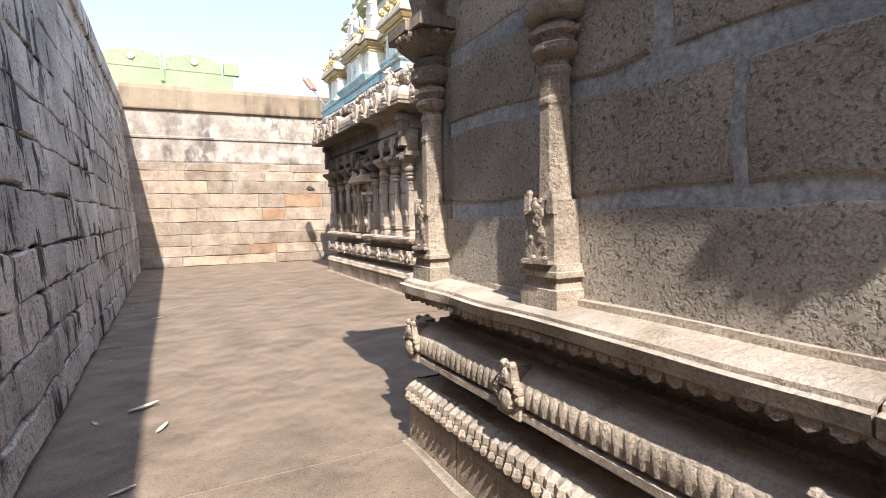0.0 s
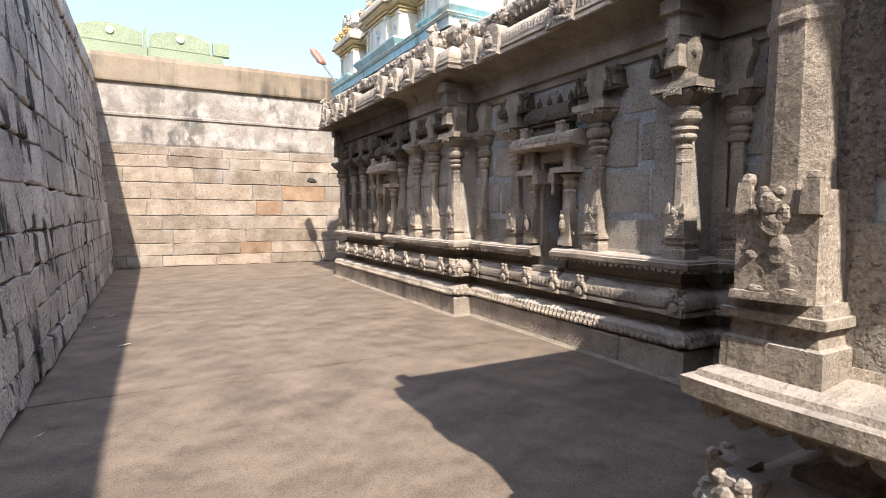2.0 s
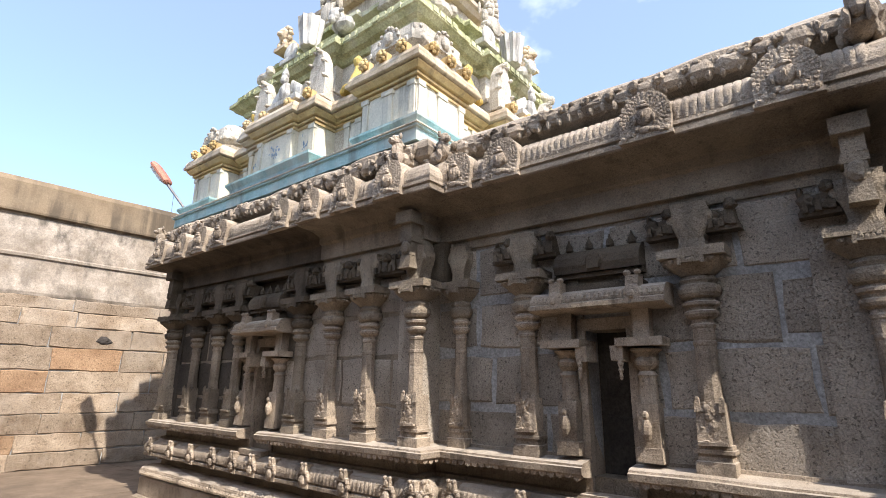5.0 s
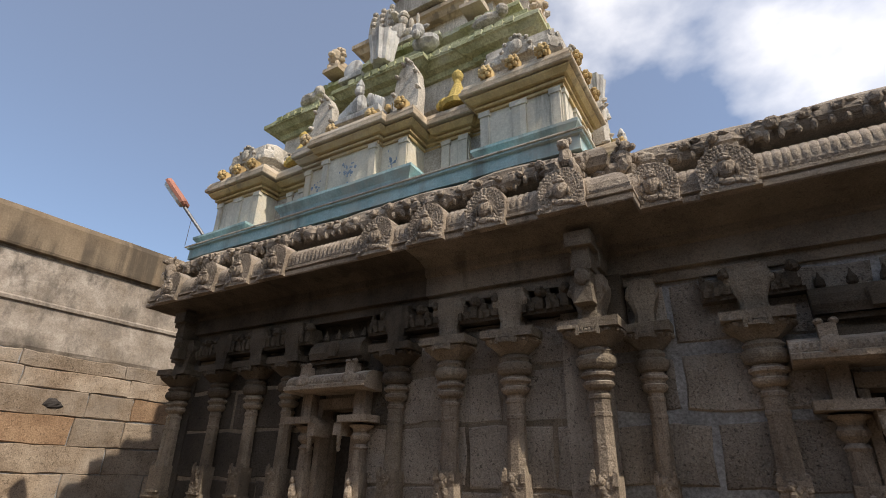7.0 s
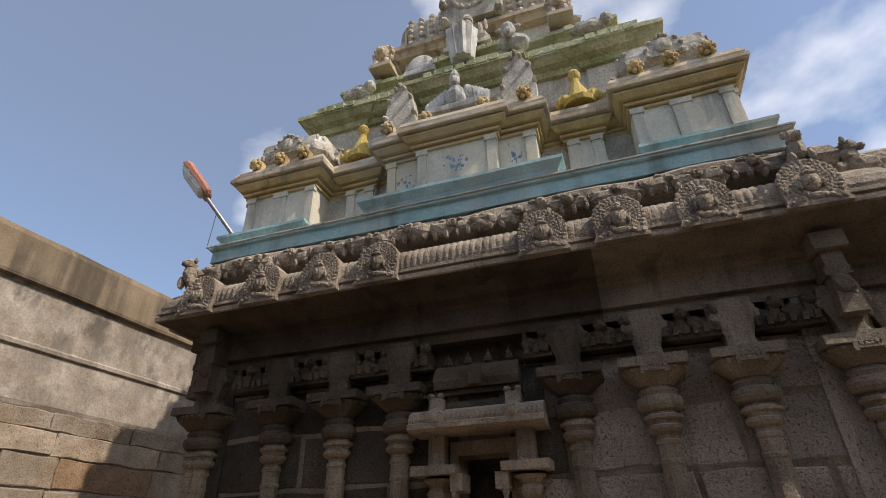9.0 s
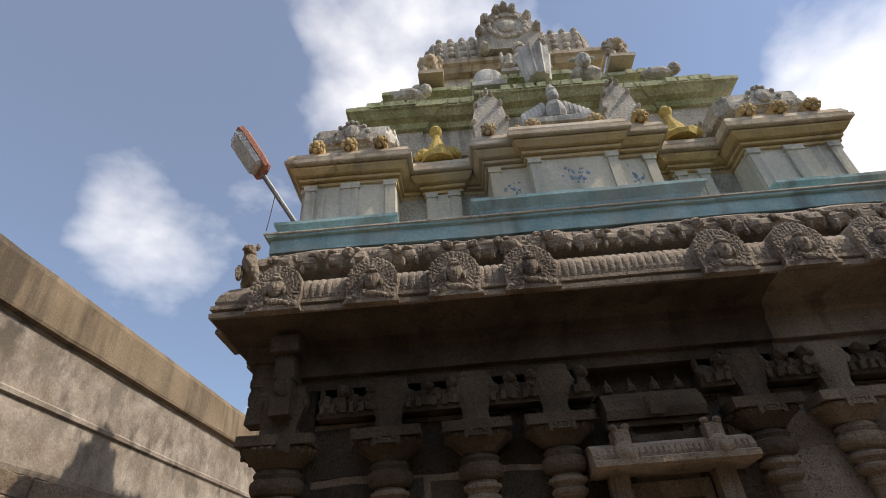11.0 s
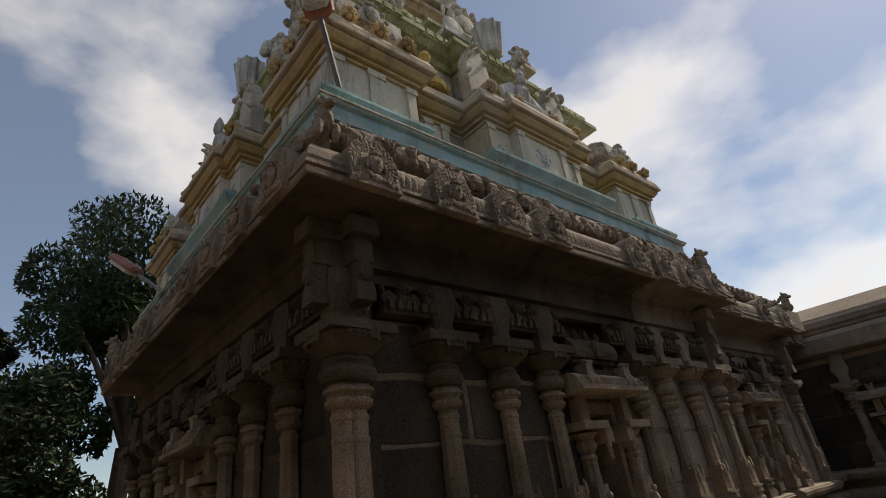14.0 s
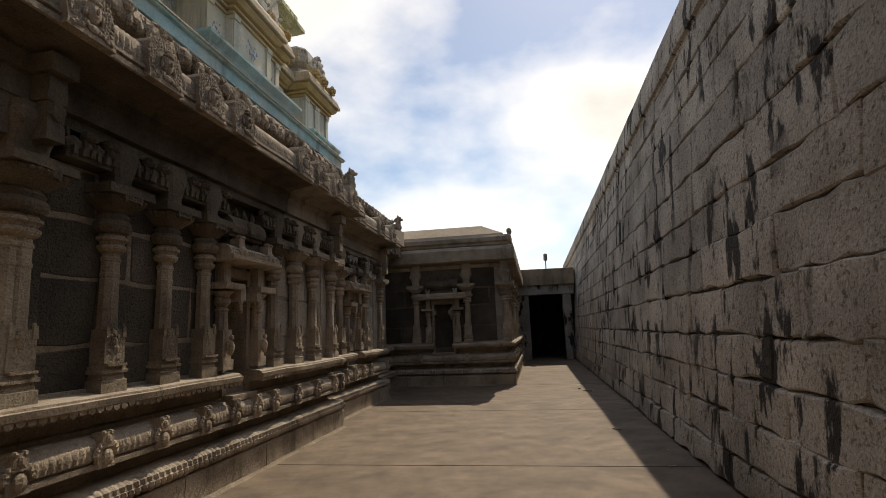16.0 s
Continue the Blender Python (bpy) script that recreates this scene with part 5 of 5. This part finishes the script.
random.seed(21)
for k in range(4):
    rot = Matrix.Rotation(k * math.pi / 2, 2)
    nv = rot @ Vector((-1, 0))
    at = lambda u, v: tuple(rot @ Vector((-v, u)))
    for u in (-1.22, 1.22):
        ornament("trefoil_crest", at(u, 2.26), nv, 5.26, trefoil, GOLD, "gilt yellow trefoil crest")
    for u in (-2.36, -2.05, -1.75, -0.72, -0.3, 0.3, 0.72, 1.75, 2.05, 2.36):
        ornament("rosette", at(u, 2.60 if abs(u) > 1 else 2.64), nv, 5.20, knob, YELLOW, "small flower-shaped stucco knob")
    ornament("winged_figure", at(0, 2.52), nv, 5.44, winged, PALE, "pale grey winged stucco figure, plain and worn")
    for u in (-0.66, 0.66):
        ornament("arched_crest", at(u, 2.42), nv, 5.27, lambda b: arch_plate(b, 0.17, 0.80, 0.07), STUCCO, "tall leaf-shaped stucco crest")
    ornament("middle_roof", at(0, 2.2), nv, 5.27, lambda b: (box(b, -0.72, 0.72, -0.25, 0.3, 0, 0.10, 0.006), box(b, -0.58, 0.58, -0.14, 0.3, 0.10, 0.20, 0.006), box(b, -0.55, 0.55, -0.1, 0.3, 0.20, 0.46, 0.006, 0.05)), STUCCO, "low barrel roof of the middle bay")
    for i in range(9):
        ornament("roof_boss", at(-0.48 + 0.12 * i, 2.29), nv, 5.56, lambda b: ball(b, (0, 0, 0.07), (0.05, 0.04, 0.075), 8, 6, 0.1), YELLOW, "small worn stucco boss")
    ornament("draped_figure", at(-0.02, 2.22), nv, 6.50, draped, PALE, "pale fluted stucco drape, wider at the top")
    ornament("disc_figure", at(0.0, 1.80), nv, 7.18, disc_figure, STUCCO, "seated stucco figure holding a round disc")
    ornament("disc", at(0.55, 2.16), nv, 6.56, lambda b: (ball(b, (0, 0, 0.16), (0.17, 0.045, 0.16), 14, 8), box(b, -0.2, 0.2, -0.06, 0.12, -0.04, 0.03, 0.008)), PALE, "round stucco disc")
    ornament("bull_figure", at(-0.62, 2.10), nv, 6.60, lambda b: (ball(b, (0, 0.02, 0.10), (0.2, 0.14, 0.13), 10, 7, 0.08), ball(b, (-0.03, -0.12, 0.20), (0.09, 0.09, 0.12), 9, 7, 0.06), ball(b, (-0.03, -0.17, 0.11), (0.06, 0.06, 0.07), 8, 6), ball(b, (-0.13, -0.1, 0.26), (0.06, 0.03, 0.03), 7, 5), ball(b, (0.07, -0.1, 0.26), (0.06, 0.03, 0.03), 7, 5)), PALE, "reclining pale stucco bull")
    for u in (-1.22, 1.22):
        ornament("seated_lion", at(u, 1.78), nv, 7.20, seated_lion, TAN, "seated stucco lion with a curled mane")
    for u in (-1.50, 1.50):
        ornament("reclining_beast", at(u, 2.0), nv, 6.60, lambda b: (ball(b, (0, 0, 0.08), (0.22, 0.12, 0.10), 9, 6, 0.1), ball(b, (0.2, -0.04, 0.14), (0.08, 0.08, 0.09), 8, 6, 0.1)), STUCCO, "small reclining stucco beast")
    ornament("roof_gable", at(0, 1.32), nv, 8.30, lambda b: arch_plate(b, 0.44, 1.08, 0.15), STUCCO, "horseshoe gable on the crown roof")
    ornament("gable_ring", at(0, 1.47), nv, 8.48, curl_ring, STUCCO, "ring of curls within the gable")
    ornament("gable_boss", at(0, 1.47), nv, 8.48, lambda b: ball(b, (0, 0, 0.36), (0.16, 0.06, 0.16), 10, 7), STUCCO, "round boss within the gable")
    for u in (-1.06, -0.88, -0.70, -0.54, 0.54, 0.70, 0.88, 1.06):
        for i in range(5):
            ornament("crown_boss", at(u, 1.27), nv, 8.41 + i * 0.125, lambda b: ball(b, (0, -0.005 + 0.006 * (i - 2) ** 2, 0), (0.055, 0.05, 0.058), 8, 6, 0.08), STUCCO, "")
    for u in (-1.15, -0.97, -0.79, -0.62, -0.46, 0.46, 0.62, 0.79, 0.97, 1.15):
        ornament("crown_rib", at(u, 1.27), nv, 8.35, band_rib, STUCCO, "")
    # corner pavilion roof: only once per corner
    c = at(-2.055, 2.055)
    bm = bmesh.new()
    lathe(bm, [(0.44, 5.26), (0.46, 5.32), (0.37, 5.335), (0.36, 5.38), (0.41, 5.41), (0.44, 5.45), (0.445, 5.54), (0.425, 5.66), (0.36, 5.73), (0.22, 5.77), (0.08, 5.79)], 24, (TC.x + c[0], TC.y + c[1]), 0, 0.97)
    pav = part("corner_roof", bm, STUCCO, tower, "squat domed roof of a corner pavilion")
    for q in range(4):
        r2 = Matrix.Rotation(q * math.pi / 2, 2)
        d = r2 @ Vector((-0.44, 0))
        nq = r2 @ Vector((-1, 0))
        bm = bmesh.new()
        arch_plate(bm, 0.16, 0.26, 0.03)
        ball(bm, (0, -0.04, 0.11), (0.08, 0.04, 0.09), 8, 6)
        m = facing((TC.x + c[0] + d.x, TC.y + c[1] + d.y), nq, 5.44)
        curls = bmesh.new()
        for i in range(9):
            for zz in (0.03, 0.18):
                ball(curls, ((i - 4) * 0.085, (zz - 0.03) * 0.2, zz), (0.036, 0.02, 0.05), 6, 4, 0.3)
        tagged(part("curl_row", curls, STUCCO, pav, m=WORLD_OF[pav.name].inverted() @ m), kind="stuff")
        part("gable", bm, STUCCO, pav, m=WORLD_OF[pav.name].inverted() @ m)
    bm = bmesh.new()
    lathe(bm, [(0.07, 5.77), (0.10, 5.82), (0.06, 5.88), (0.02, 5.94)], 9, (TC.x + c[0], TC.y + c[1]))
    part("corner_finial", bm, PALE, tower, smooth=True)

# ---- roof of the hall ----
bm = bmesh.new()
sweep(bm, [(-0.6, 3.06), (-0.25, 3.08), (-0.05, 3.10), (0.08, 3.12), (0.13, 3.15), (0.14, 3.42), (0.10, 3.49), (0.0, 3.52), (-0.6, 3.53)], HALL_PATH, 0.4, 0.012)
part("eave_slab", bm, GRANITE, hall, "thick plain granite eave slab")
bm = bmesh.new()
sweep(bm, [(-0.6, 3.52), (-0.03, 3.52), (0.0, 3.55), (0.0, 3.60), (0.06, 3.64), (0.07, 3.74), (0.03, 3.79), (-0.6, 3.80)], HALL_PATH, 0.4, 0.01)
part("parapet", bm, GRANITE, hall, "low stone parapet")
bm = bmesh.new()
sweep(bm, [(-0.6, 3.5), (-0.10, 3.78), (-0.14, 3.86), (-0.75, 4.20), (-1.6, 4.34), (-2.4, 4.36), (-2.5, 3.5)], HALL_PATH, 30.0, 0.004)
box(bm, 3.6, 9.0, -6.6, 0.55, 3.5, 4.22)
part("roof", bm, ROOFTILE, hall, "sloping brown lime roof")
bm = bmesh.new()
ball(bm, (1.27, 2.98, 3.86), (0.07, 0.07, 0.10), 8, 6, 0.15)
part("corner_knob", bm, GRANITE, hall)
bm = bmesh.new()
box(bm, 1.75, 9.0, -6.6, 2.5, 0.0, 3.4)
part("inner_core", bm, PANEL, hall)
for x0, y0, y1 in ((4.62, 3.03, 4.9), (FM + 0.55, 8.87, 13.25), (FD + 0.55, 5.0, 8.86)):
    bm = bmesh.new()
    box(bm, x0, 8.6, y0, y1, 0.0, 3.6)
    part("inner_core", bm, PANEL, shrine)
beam_bm = bmesh.new()
sweep(beam_bm, [(-0.5, 2.86), (-0.20, 2.86), (-0.19, 2.98), (-0.15, 2.99), (-0.14, 3.08), (-0.5, 3.09)], HALL_PATH, 0.4)
part("beam", beam_bm, GRANITE, hall)

# ---- covered gateway at the south end of the lane ----
gate = thing("gateway", (0.3, -7, 0), "low stone gateway with a dark covered passage", "gateway", kind="structure")
bm = bmesh.new()
box(bm, -0.80, -0.45, -7.1, -6.5, 0, 2.75, 0.006)
part("jamb", bm, RUBBLE, gate)
bm = bmesh.new()
box(bm, 0.98, 1.9, -7.1, -6.61, 0, 2.75, 0.006)
part("jamb", bm, RUBBLE, gate)
bm = bmesh.new()
box(bm, -0.95, 1.9, -7.15, -6.45, 2.75, 3.15, 0.008)
part("lintel", bm, RUBBLE, gate)
bm = bmesh.new()
box(bm, -0.98, 1.9, -12, -6.3, 3.15, 3.55, 0.01)
box(bm, -0.98, 1.9, -12, -6.42, 3.55, 3.85, 0.01)
part("roof_slab", bm, COPING, gate, "weathered roof slab")
# The passage's inner shade is put into the wall colour.
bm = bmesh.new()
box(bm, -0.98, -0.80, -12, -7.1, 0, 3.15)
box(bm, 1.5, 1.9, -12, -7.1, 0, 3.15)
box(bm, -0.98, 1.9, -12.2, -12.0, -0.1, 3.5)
part("passage", bm, SHADE, gate, "passage walls, their shade put into a near-black colour")


def floodlight(p, z, tip, label, wire_to=None):
    """A long street-lamp head on a bent pipe."""
    ob = thing("lamp", (*p, z), label, "lamp", "floodlights on the temple roof")
    a, b = Vector((*p, z)), Vector(tip)
    ax = (b - a).normalized()
    mid = a.lerp(b, 0.52)
    up = Vector((0, 0, 1))
    sd = ax.cross(up).normalized()
    nn = sd.cross(ax).normalized()
    frame_ = Matrix(((sd.x, ax.x, nn.x, mid.x), (sd.y, ax.y, nn.y, mid.y), (sd.z, ax.z, nn.z, mid.z), (0, 0, 0, 1)))
    length = (b - mid).length
    bm = bmesh.new()
    n = 8
    r0 = []
    for f in (-0.02, 1.0):
        q = a.lerp(mid, f)
        r0.append([bm.verts.new(q + (sd * math.cos(2 * math.pi * i / n) + nn * math.sin(2 * math.pi * i / n)) * 0.022) for i in range(n)])
    for i in range(n):
        bm.faces.new((r0[0][i], r0[0][(i + 1) % n], r0[1][(i + 1) % n], r0[1][i]))
    bm.faces.new(r0[1])
    part("pipe", bm, IRON, ob)
    bm = bmesh.new()
    sec = [(-0.115, -0.01), (-0.125, 0.03), (-0.08, 0.075), (0.08, 0.075), (0.125, 0.03), (0.115, -0.01)]
    rows = []
    for f, k in ((0.0, 0.55), (0.06, 0.9), (0.3, 1.0), (0.85, 1.0), (0.97, 0.9), (1.0, 0.7)):
        rows.append([bm.verts.new(frame_ @ Vector((x * k, f * length, z_ * k))) for x, z_ in sec])
    for r, s in zip(rows, rows[1:]):
        for i in range(6):
            bm.faces.new((r[i], r[(i + 1) % 6], s[(i + 1) % 6], s[i]))
    bm.faces.new(rows[0])
    bm.faces.new(rows[-1])
    part("housing", bm, REDMETAL, ob, "faded red metal housing")
    bm = bmesh.new()
    rows = []
    for f, k in ((0.12, 0.6), (0.2, 0.9), (0.85, 0.9), (0.95, 0.6)):
        rows.append([bm.verts.new(frame_ @ Vector((x * k, f * length, z_))) for x, z_ in ((-0.118, -0.008), (-0.095, -0.06 * k), (0.095, -0.06 * k), (0.118, -0.008))])
    for r, s in zip(rows, rows[1:]):
        for i in range(3):
            bm.faces.new((r[i], r[i + 1], s[i + 1], s[i]))
    bm.faces.new(rows[0])
    bm.faces.new(rows[-1])
    part("diffuser", bm, LENS, ob, "dusty white diffuser")
    bm = bmesh.new()
    cz = a.lerp(mid, 0.6)
    e = Vector(wire_to) if wire_to else a + Vector((0, 0, -0.3))
    pts = [cz.lerp(e, k / 6) - Vector((0, 0, 0.05 * math.sin(math.pi * k / 6))) for k in range(7)]
    for q, r in zip(pts, pts[1:]):
        v = [bm.verts.new(x + o) for x in (q, r) for o in (Vector((0.004, 0, 0)), Vector((-0.002, 0.004, 0)), Vector((-0.002, -0.004, 0)))]
        for i in range(3):
            bm.faces.new((v[i], v[(i + 1) % 3], v[3 + (i + 1) % 3], v[3 + i]))
    part("wire", bm, JOINT, ob)


floodlight((3.72, 13.66), 4.38, (3.34, 14.15, 5.13), "long grey floodlight with a red housing on the tower base", (3.62, 13.85, 4.22))
floodlight((7.6, 13.85), 4.2, (8.3, 14.3, 4.85), "long red floodlight on the tower base by the trees")

# ---- small lamp on the gateway roof ----
lp = thing("lamp", (0.15, -6.7, 3.85), "small round lamp on a short pole on the gateway roof", "lamp")
bm = bmesh.new()
lathe(bm, [(0.025, 3.8), (0.025, 4.25)], 8, (0.15, -6.7))
part("pole", bm, IRON, lp)
bm = bmesh.new()
lathe(bm, [(0.04, 4.22), (0.085, 4.26), (0.085, 4.50), (0.05, 4.54)], 10, (0.15, -6.7))
part("head", bm, IRON, lp)


# ---- trees beyond the shrine ----
def limb(bm, a, b, r0, r1, n=7):
    a, b = Vector(a), Vector(b)
    ax = (b - a).normalized()
    sd = ax.orthogonal().normalized()
    nn = ax.cross(sd)
    rows = []
    for k in range(5):
        f = k / 4
        c = a.lerp(b, f) + Vector((noise.noise(a * 3 + Vector((f, 0, 0))), noise.noise(a * 3 + Vector((0, f, 5))), 0)) * 0.25 * math.sin(math.pi * f)
        r = r0 + (r1 - r0) * f
        rows.append([bm.verts.new(c + (sd * math.cos(2 * math.pi * i / n) + nn * math.sin(2 * math.pi * i / n)) * r) for i in range(n)])
    for p, q in zip(rows, rows[1:]):
        for i in range(n):
            bm.faces.new((p[i], p[(i + 1) % n], q[(i + 1) % n], q[i]))


def tree(at, height, spread, seed, leaves=30000):
    random.seed(seed)
    ob = thing("tree", (*at, 0), "large dark green broadleaf tree with a dense uneven crown", "tree", "trees beyond the temple")
    bm = bmesh.new()
    fork = Vector((at[0], at[1], height * 0.34))
    limb(bm, (at[0], at[1], -0.2), fork, 0.28, 0.20, 10)
    hubs = []
    for i in range(11):
        a = 2 * math.pi * i / 11 * 1.6 + random.uniform(-0.3, 0.3)
        r = spread * random.uniform(0.35, 0.9)
        h = height * random.uniform(0.45, 0.93)
        h = min(h, height * (1.0 - 0.25 * (r / spread)))
        tip = Vector((at[0] + r * math.cos(a), at[1] + r * math.sin(a), h))
        limb(bm, fork, tip, 0.12, 0.025)
        hubs.append((tip, spread * random.uniform(0.24, 0.4)))
        hubs.append((fork.lerp(tip, 0.6) + Vector((random.uniform(-0.8, 0.8), random.uniform(-0.8, 0.8), random.uniform(0.0, 1.2))), spread * random.uniform(0.2, 0.34)))
    for i in range(7):
        a = random.uniform(0, 2 * math.pi)
        hubs.append((Vector((at[0] + spread * 0.85 * math.cos(a), at[1] + spread * 0.85 * math.sin(a), height * random.uniform(0.22, 0.5))), spread * 0.25))
    part("trunk", bm, BARK, ob)
    verts, faces = [], []
    for c, r in hubs:
        for _ in range(leaves // len(hubs)):
            d = Vector((random.gauss(0, 1), random.gauss(0, 1), random.gauss(0, 0.8))).normalized() * r * random.uniform(0.35, 1.0) ** 0.5
            p = c + d + Vector((noise.noise(c + d), noise.noise(c - d), 0)) * 0.35
            n1 = Vector((random.gauss(0, 1), random.gauss(0, 1), random.gauss(0, 1) - 0.4)).normalized()
            n2 = n1.orthogonal().normalized()
            n3 = n1.cross(n2)
            s = random.uniform(0.07, 0.13)
            k = len(verts)
            verts += [tuple(p + n1 * s), tuple(p + n2 * s * 0.38), tuple(p - n1 * s), tuple(p - n2 * s * 0.38)]
            faces.append((k, k + 1, k + 2, k + 3))
    me = bpy.data.meshes.new("crown")
    me.from_pydata(verts, [], faces)
    me.materials.append(LEAF)
    tagged(part("crown", me, LEAF, ob, "dense dark green leaves"), kind="stuff")


tree((17.5, 12.2), 11.2, 3.1, 31)
tree((18.0, 15.3), 8.6, 2.8, 32)
tree((26.0, 15.5), 9.0, 3.6, 33, 8000)
tree((13.5, 3.0), 6.5, 2.6, 34, 3000)

# ---- house behind the north wall ----
house = thing("house", (0.7, 31, 0), "pale yellow-green house front with a twice-arched parapet", "house")
bm = bmesh.new()
box(bm, -2.6, 3.3, 30, 36, 0, 9.0)
part("wall", bm, LIMEWASH, house)
for cx, half in ((-1.35, 1.25), (1.45, 1.3)):
    bm = bmesh.new()
    pts = [(-half, 0)] + [(half * (-1 + 2 * i / 12), 0.55 + 0.28 * math.sin(math.pi * i / 12)) for i in range(13)] + [(half, 0)]
    f = [bm.verts.new((cx + x, 29.98, 9.0 + z)) for x, z in pts]
    g = [bm.verts.new((cx + x, 30.2, 9.0 + z)) for x, z in pts]
    bm.faces.new(f)
    bm.faces.new(g[::-1])
    for i in range(len(pts)):
        k = (i + 1) % len(pts)
        bm.faces.new((f[i], g[i], g[k], f[k]))
    par = part("parapet", bm, LIMEWASH, house, "arched parapet panel")
    bm = bmesh.new()
    lathe(bm, [(0.16, 0), (0.16, 0.06)], 16)
    bm.transform(Matrix.Translation((cx, 29.97, 9.5)) @ Matrix.Rotation(math.pi / 2, 4, "X"))
    part("roundel", bm, CREAM, par)
bm = bmesh.new()
box(bm, 0.0 - 0.08, 0.08, 29.9, 30.2, 8.4, 9.75, 0.0)
part("pier", bm, LIMEWASH, house)
bm = bmesh.new()
box(bm, 2.85, 3.6, 29.95, 30.3, 9.0, 9.6)
part("pier", bm, LIMEWASH, house)

# ---- far boundary east of the temple ----
bound = thing("boundary_wall", (40, 10, 0), "low weathered boundary wall with railings beyond the trees", "wall", kind="structure")
bm = bmesh.new()
box(bm, 40, 40.4, -30, 60, -0.1, 1.3)
part("wall", bm, COPING, bound)
for i in range(40):
    bm = bmesh.new()
    box(bm, 40.1, 40.3, -20 + i * 1.6, -19.9 + i * 1.6, 1.3, 1.9)
    part("post", bm, MORTAR, bound)

# ---- masonry of the enclosure walls ----
random.seed(17)
core_w = next(c for c in wall_west.children if c.name.startswith("core"))
zs = [0.02, 0.30, 0.62, 0.95, 1.28, 1.70, 2.11, 2.50, 2.95, 3.40, 3.80, 4.16, 4.50]
west_frame = lambda v: Vector((batter(v.z) + v.y, v.x, v.z))
rest = bmesh.new()
for z, zz in zip(zs, zs[1:]):
    s = -13.5 + random.uniform(-1, 0)
    while s < 17.55:
        e = min(s + random.uniform(0.75, 1.6), 17.55)
        near = s > -3.5
        bm = bmesh.new() if near else rest
        before = len(bm.verts)
        g = random.uniform(0.003, 0.015)
        stone(bm, s + g, e - g, -0.06, random.uniform(-0.008, 0.010), z + g * 0.9, zz - g * 0.9, 0.014, 0.026)
        bm.verts.ensure_lookup_table()
        for v in list(bm.verts)[before:]:
            v.co = west_frame(v.co)
        if near:
            part("stone", bm, RUBBLE, core_w)
        s = e
tagged(part("far_stones", rest, RUBBLE, core_w, "far run of coarse grey blocks"), kind="stuff")
core_n = next(c for c in wall_north.children if c.name.startswith("core"))
nw = (Vector(NORTH_PATH[1]) - Vector(NORTH_PATH[0])).normalized()
north_frame = Matrix(((nw.x, nw.y, 0, NORTH_PATH[0][0]), (nw.y, -nw.x, 0, NORTH_PATH[0][1]), (0, 0, 1, 0), (0, 0, 0, 1)))
zs = [0.0, 0.30, 0.62, 0.98, 1.36, 1.78, 2.22, 2.62, 2.92, 3.16]
for z, zz in zip(zs, zs[1:]):
    s = -random.uniform(0, 0.8)
    while s < 26.0:
        e = s + random.uniform(0.7, 1.9)
        bm = bmesh.new()
        g = random.uniform(0.002, 0.011)
        stone(bm, max(s, 0) + g, e - g, -0.06, random.uniform(-0.008, 0.012), z + g, zz - g, 0.011, 0.015)
        bm.transform(north_frame)
        part("stone", bm, OCHRE_RED if random.random() < 0.08 else OCHRE, core_n)
        s = e

# A near-black lump stands for the hollow's shade; no hole is cut.
bm = bmesh.new()
ball(bm, (5.52, 0.0, 2.40), (0.13, 0.045, 0.085), 12, 8, 0.3)
ball(bm, (5.62, 0.0, 2.37), (0.07, 0.035, 0.05), 9, 6, 0.3)
bm.transform(north_frame)
part("hollow", bm, SHADE, wall_north, "dark lump standing for the shaded hollow of a broken stone")

# ---- paving slabs ----
random.seed(4)
for y0, y1 in zip(PAVE_Y, PAVE_Y[1:]):
    for x0, x1 in zip(PAVE_X, PAVE_X[1:]):
        bm = bmesh.new()
        box(bm, x0 + 0.006, x1 - 0.006, y0 + 0.011, y1 - 0.011, -0.08, 0.0)
        part("slab", bm, CONCRETE, paving)
bm = bmesh.new()
box(bm, -0.9, 14, -14, 17.9, -0.09, -0.007)
part("joint_bed", bm, FILLET, paving, "pale cement seams between the slabs")

# ---- litter on the paving ----
random.seed(9)
for x, y, r, s in ((-0.25, 4.55, 0.4, 1.0), (-0.12, 4.05, 1.1, 0.7), (-0.55, 4.4, 2.0, 0.5), (-0.25, 8.7, 0.2, 0.6), (-0.62, 6.3, 0.9, 0.4), (-0.3, 3.2, 0.3, 0.6), (-0.5, 10.6, 0.5, 0.5), (-0.62, 9.9, 1.5, 0.4)):
    bm = bmesh.new()
    n = 7
    rows = [[bm.verts.new((0.11 * s * (f - 0.5) * 2, 0.028 * s * math.sin(math.pi * (0.1 + 0.85 * f)) * k, 0.012 * s + 0.02 * s * abs(k) + 0.02 * s * f * f)) for k in (-1, 0, 1)] for f in [i / n for i in range(n + 1)]]
    for a, b in zip(rows, rows[1:]):
        for i in range(2):
            bm.faces.new((a[i], a[i + 1], b[i + 1], b[i]))
    m = Matrix.Translation((x, y, -0.008)) @ Matrix.Rotation(r, 4, "Z")
    tagged(part("dry_leaf", bm, DRYLEAF, None, m=m), "curled dry pale leaf lying on the paving", "leaf", "fallen leaves")
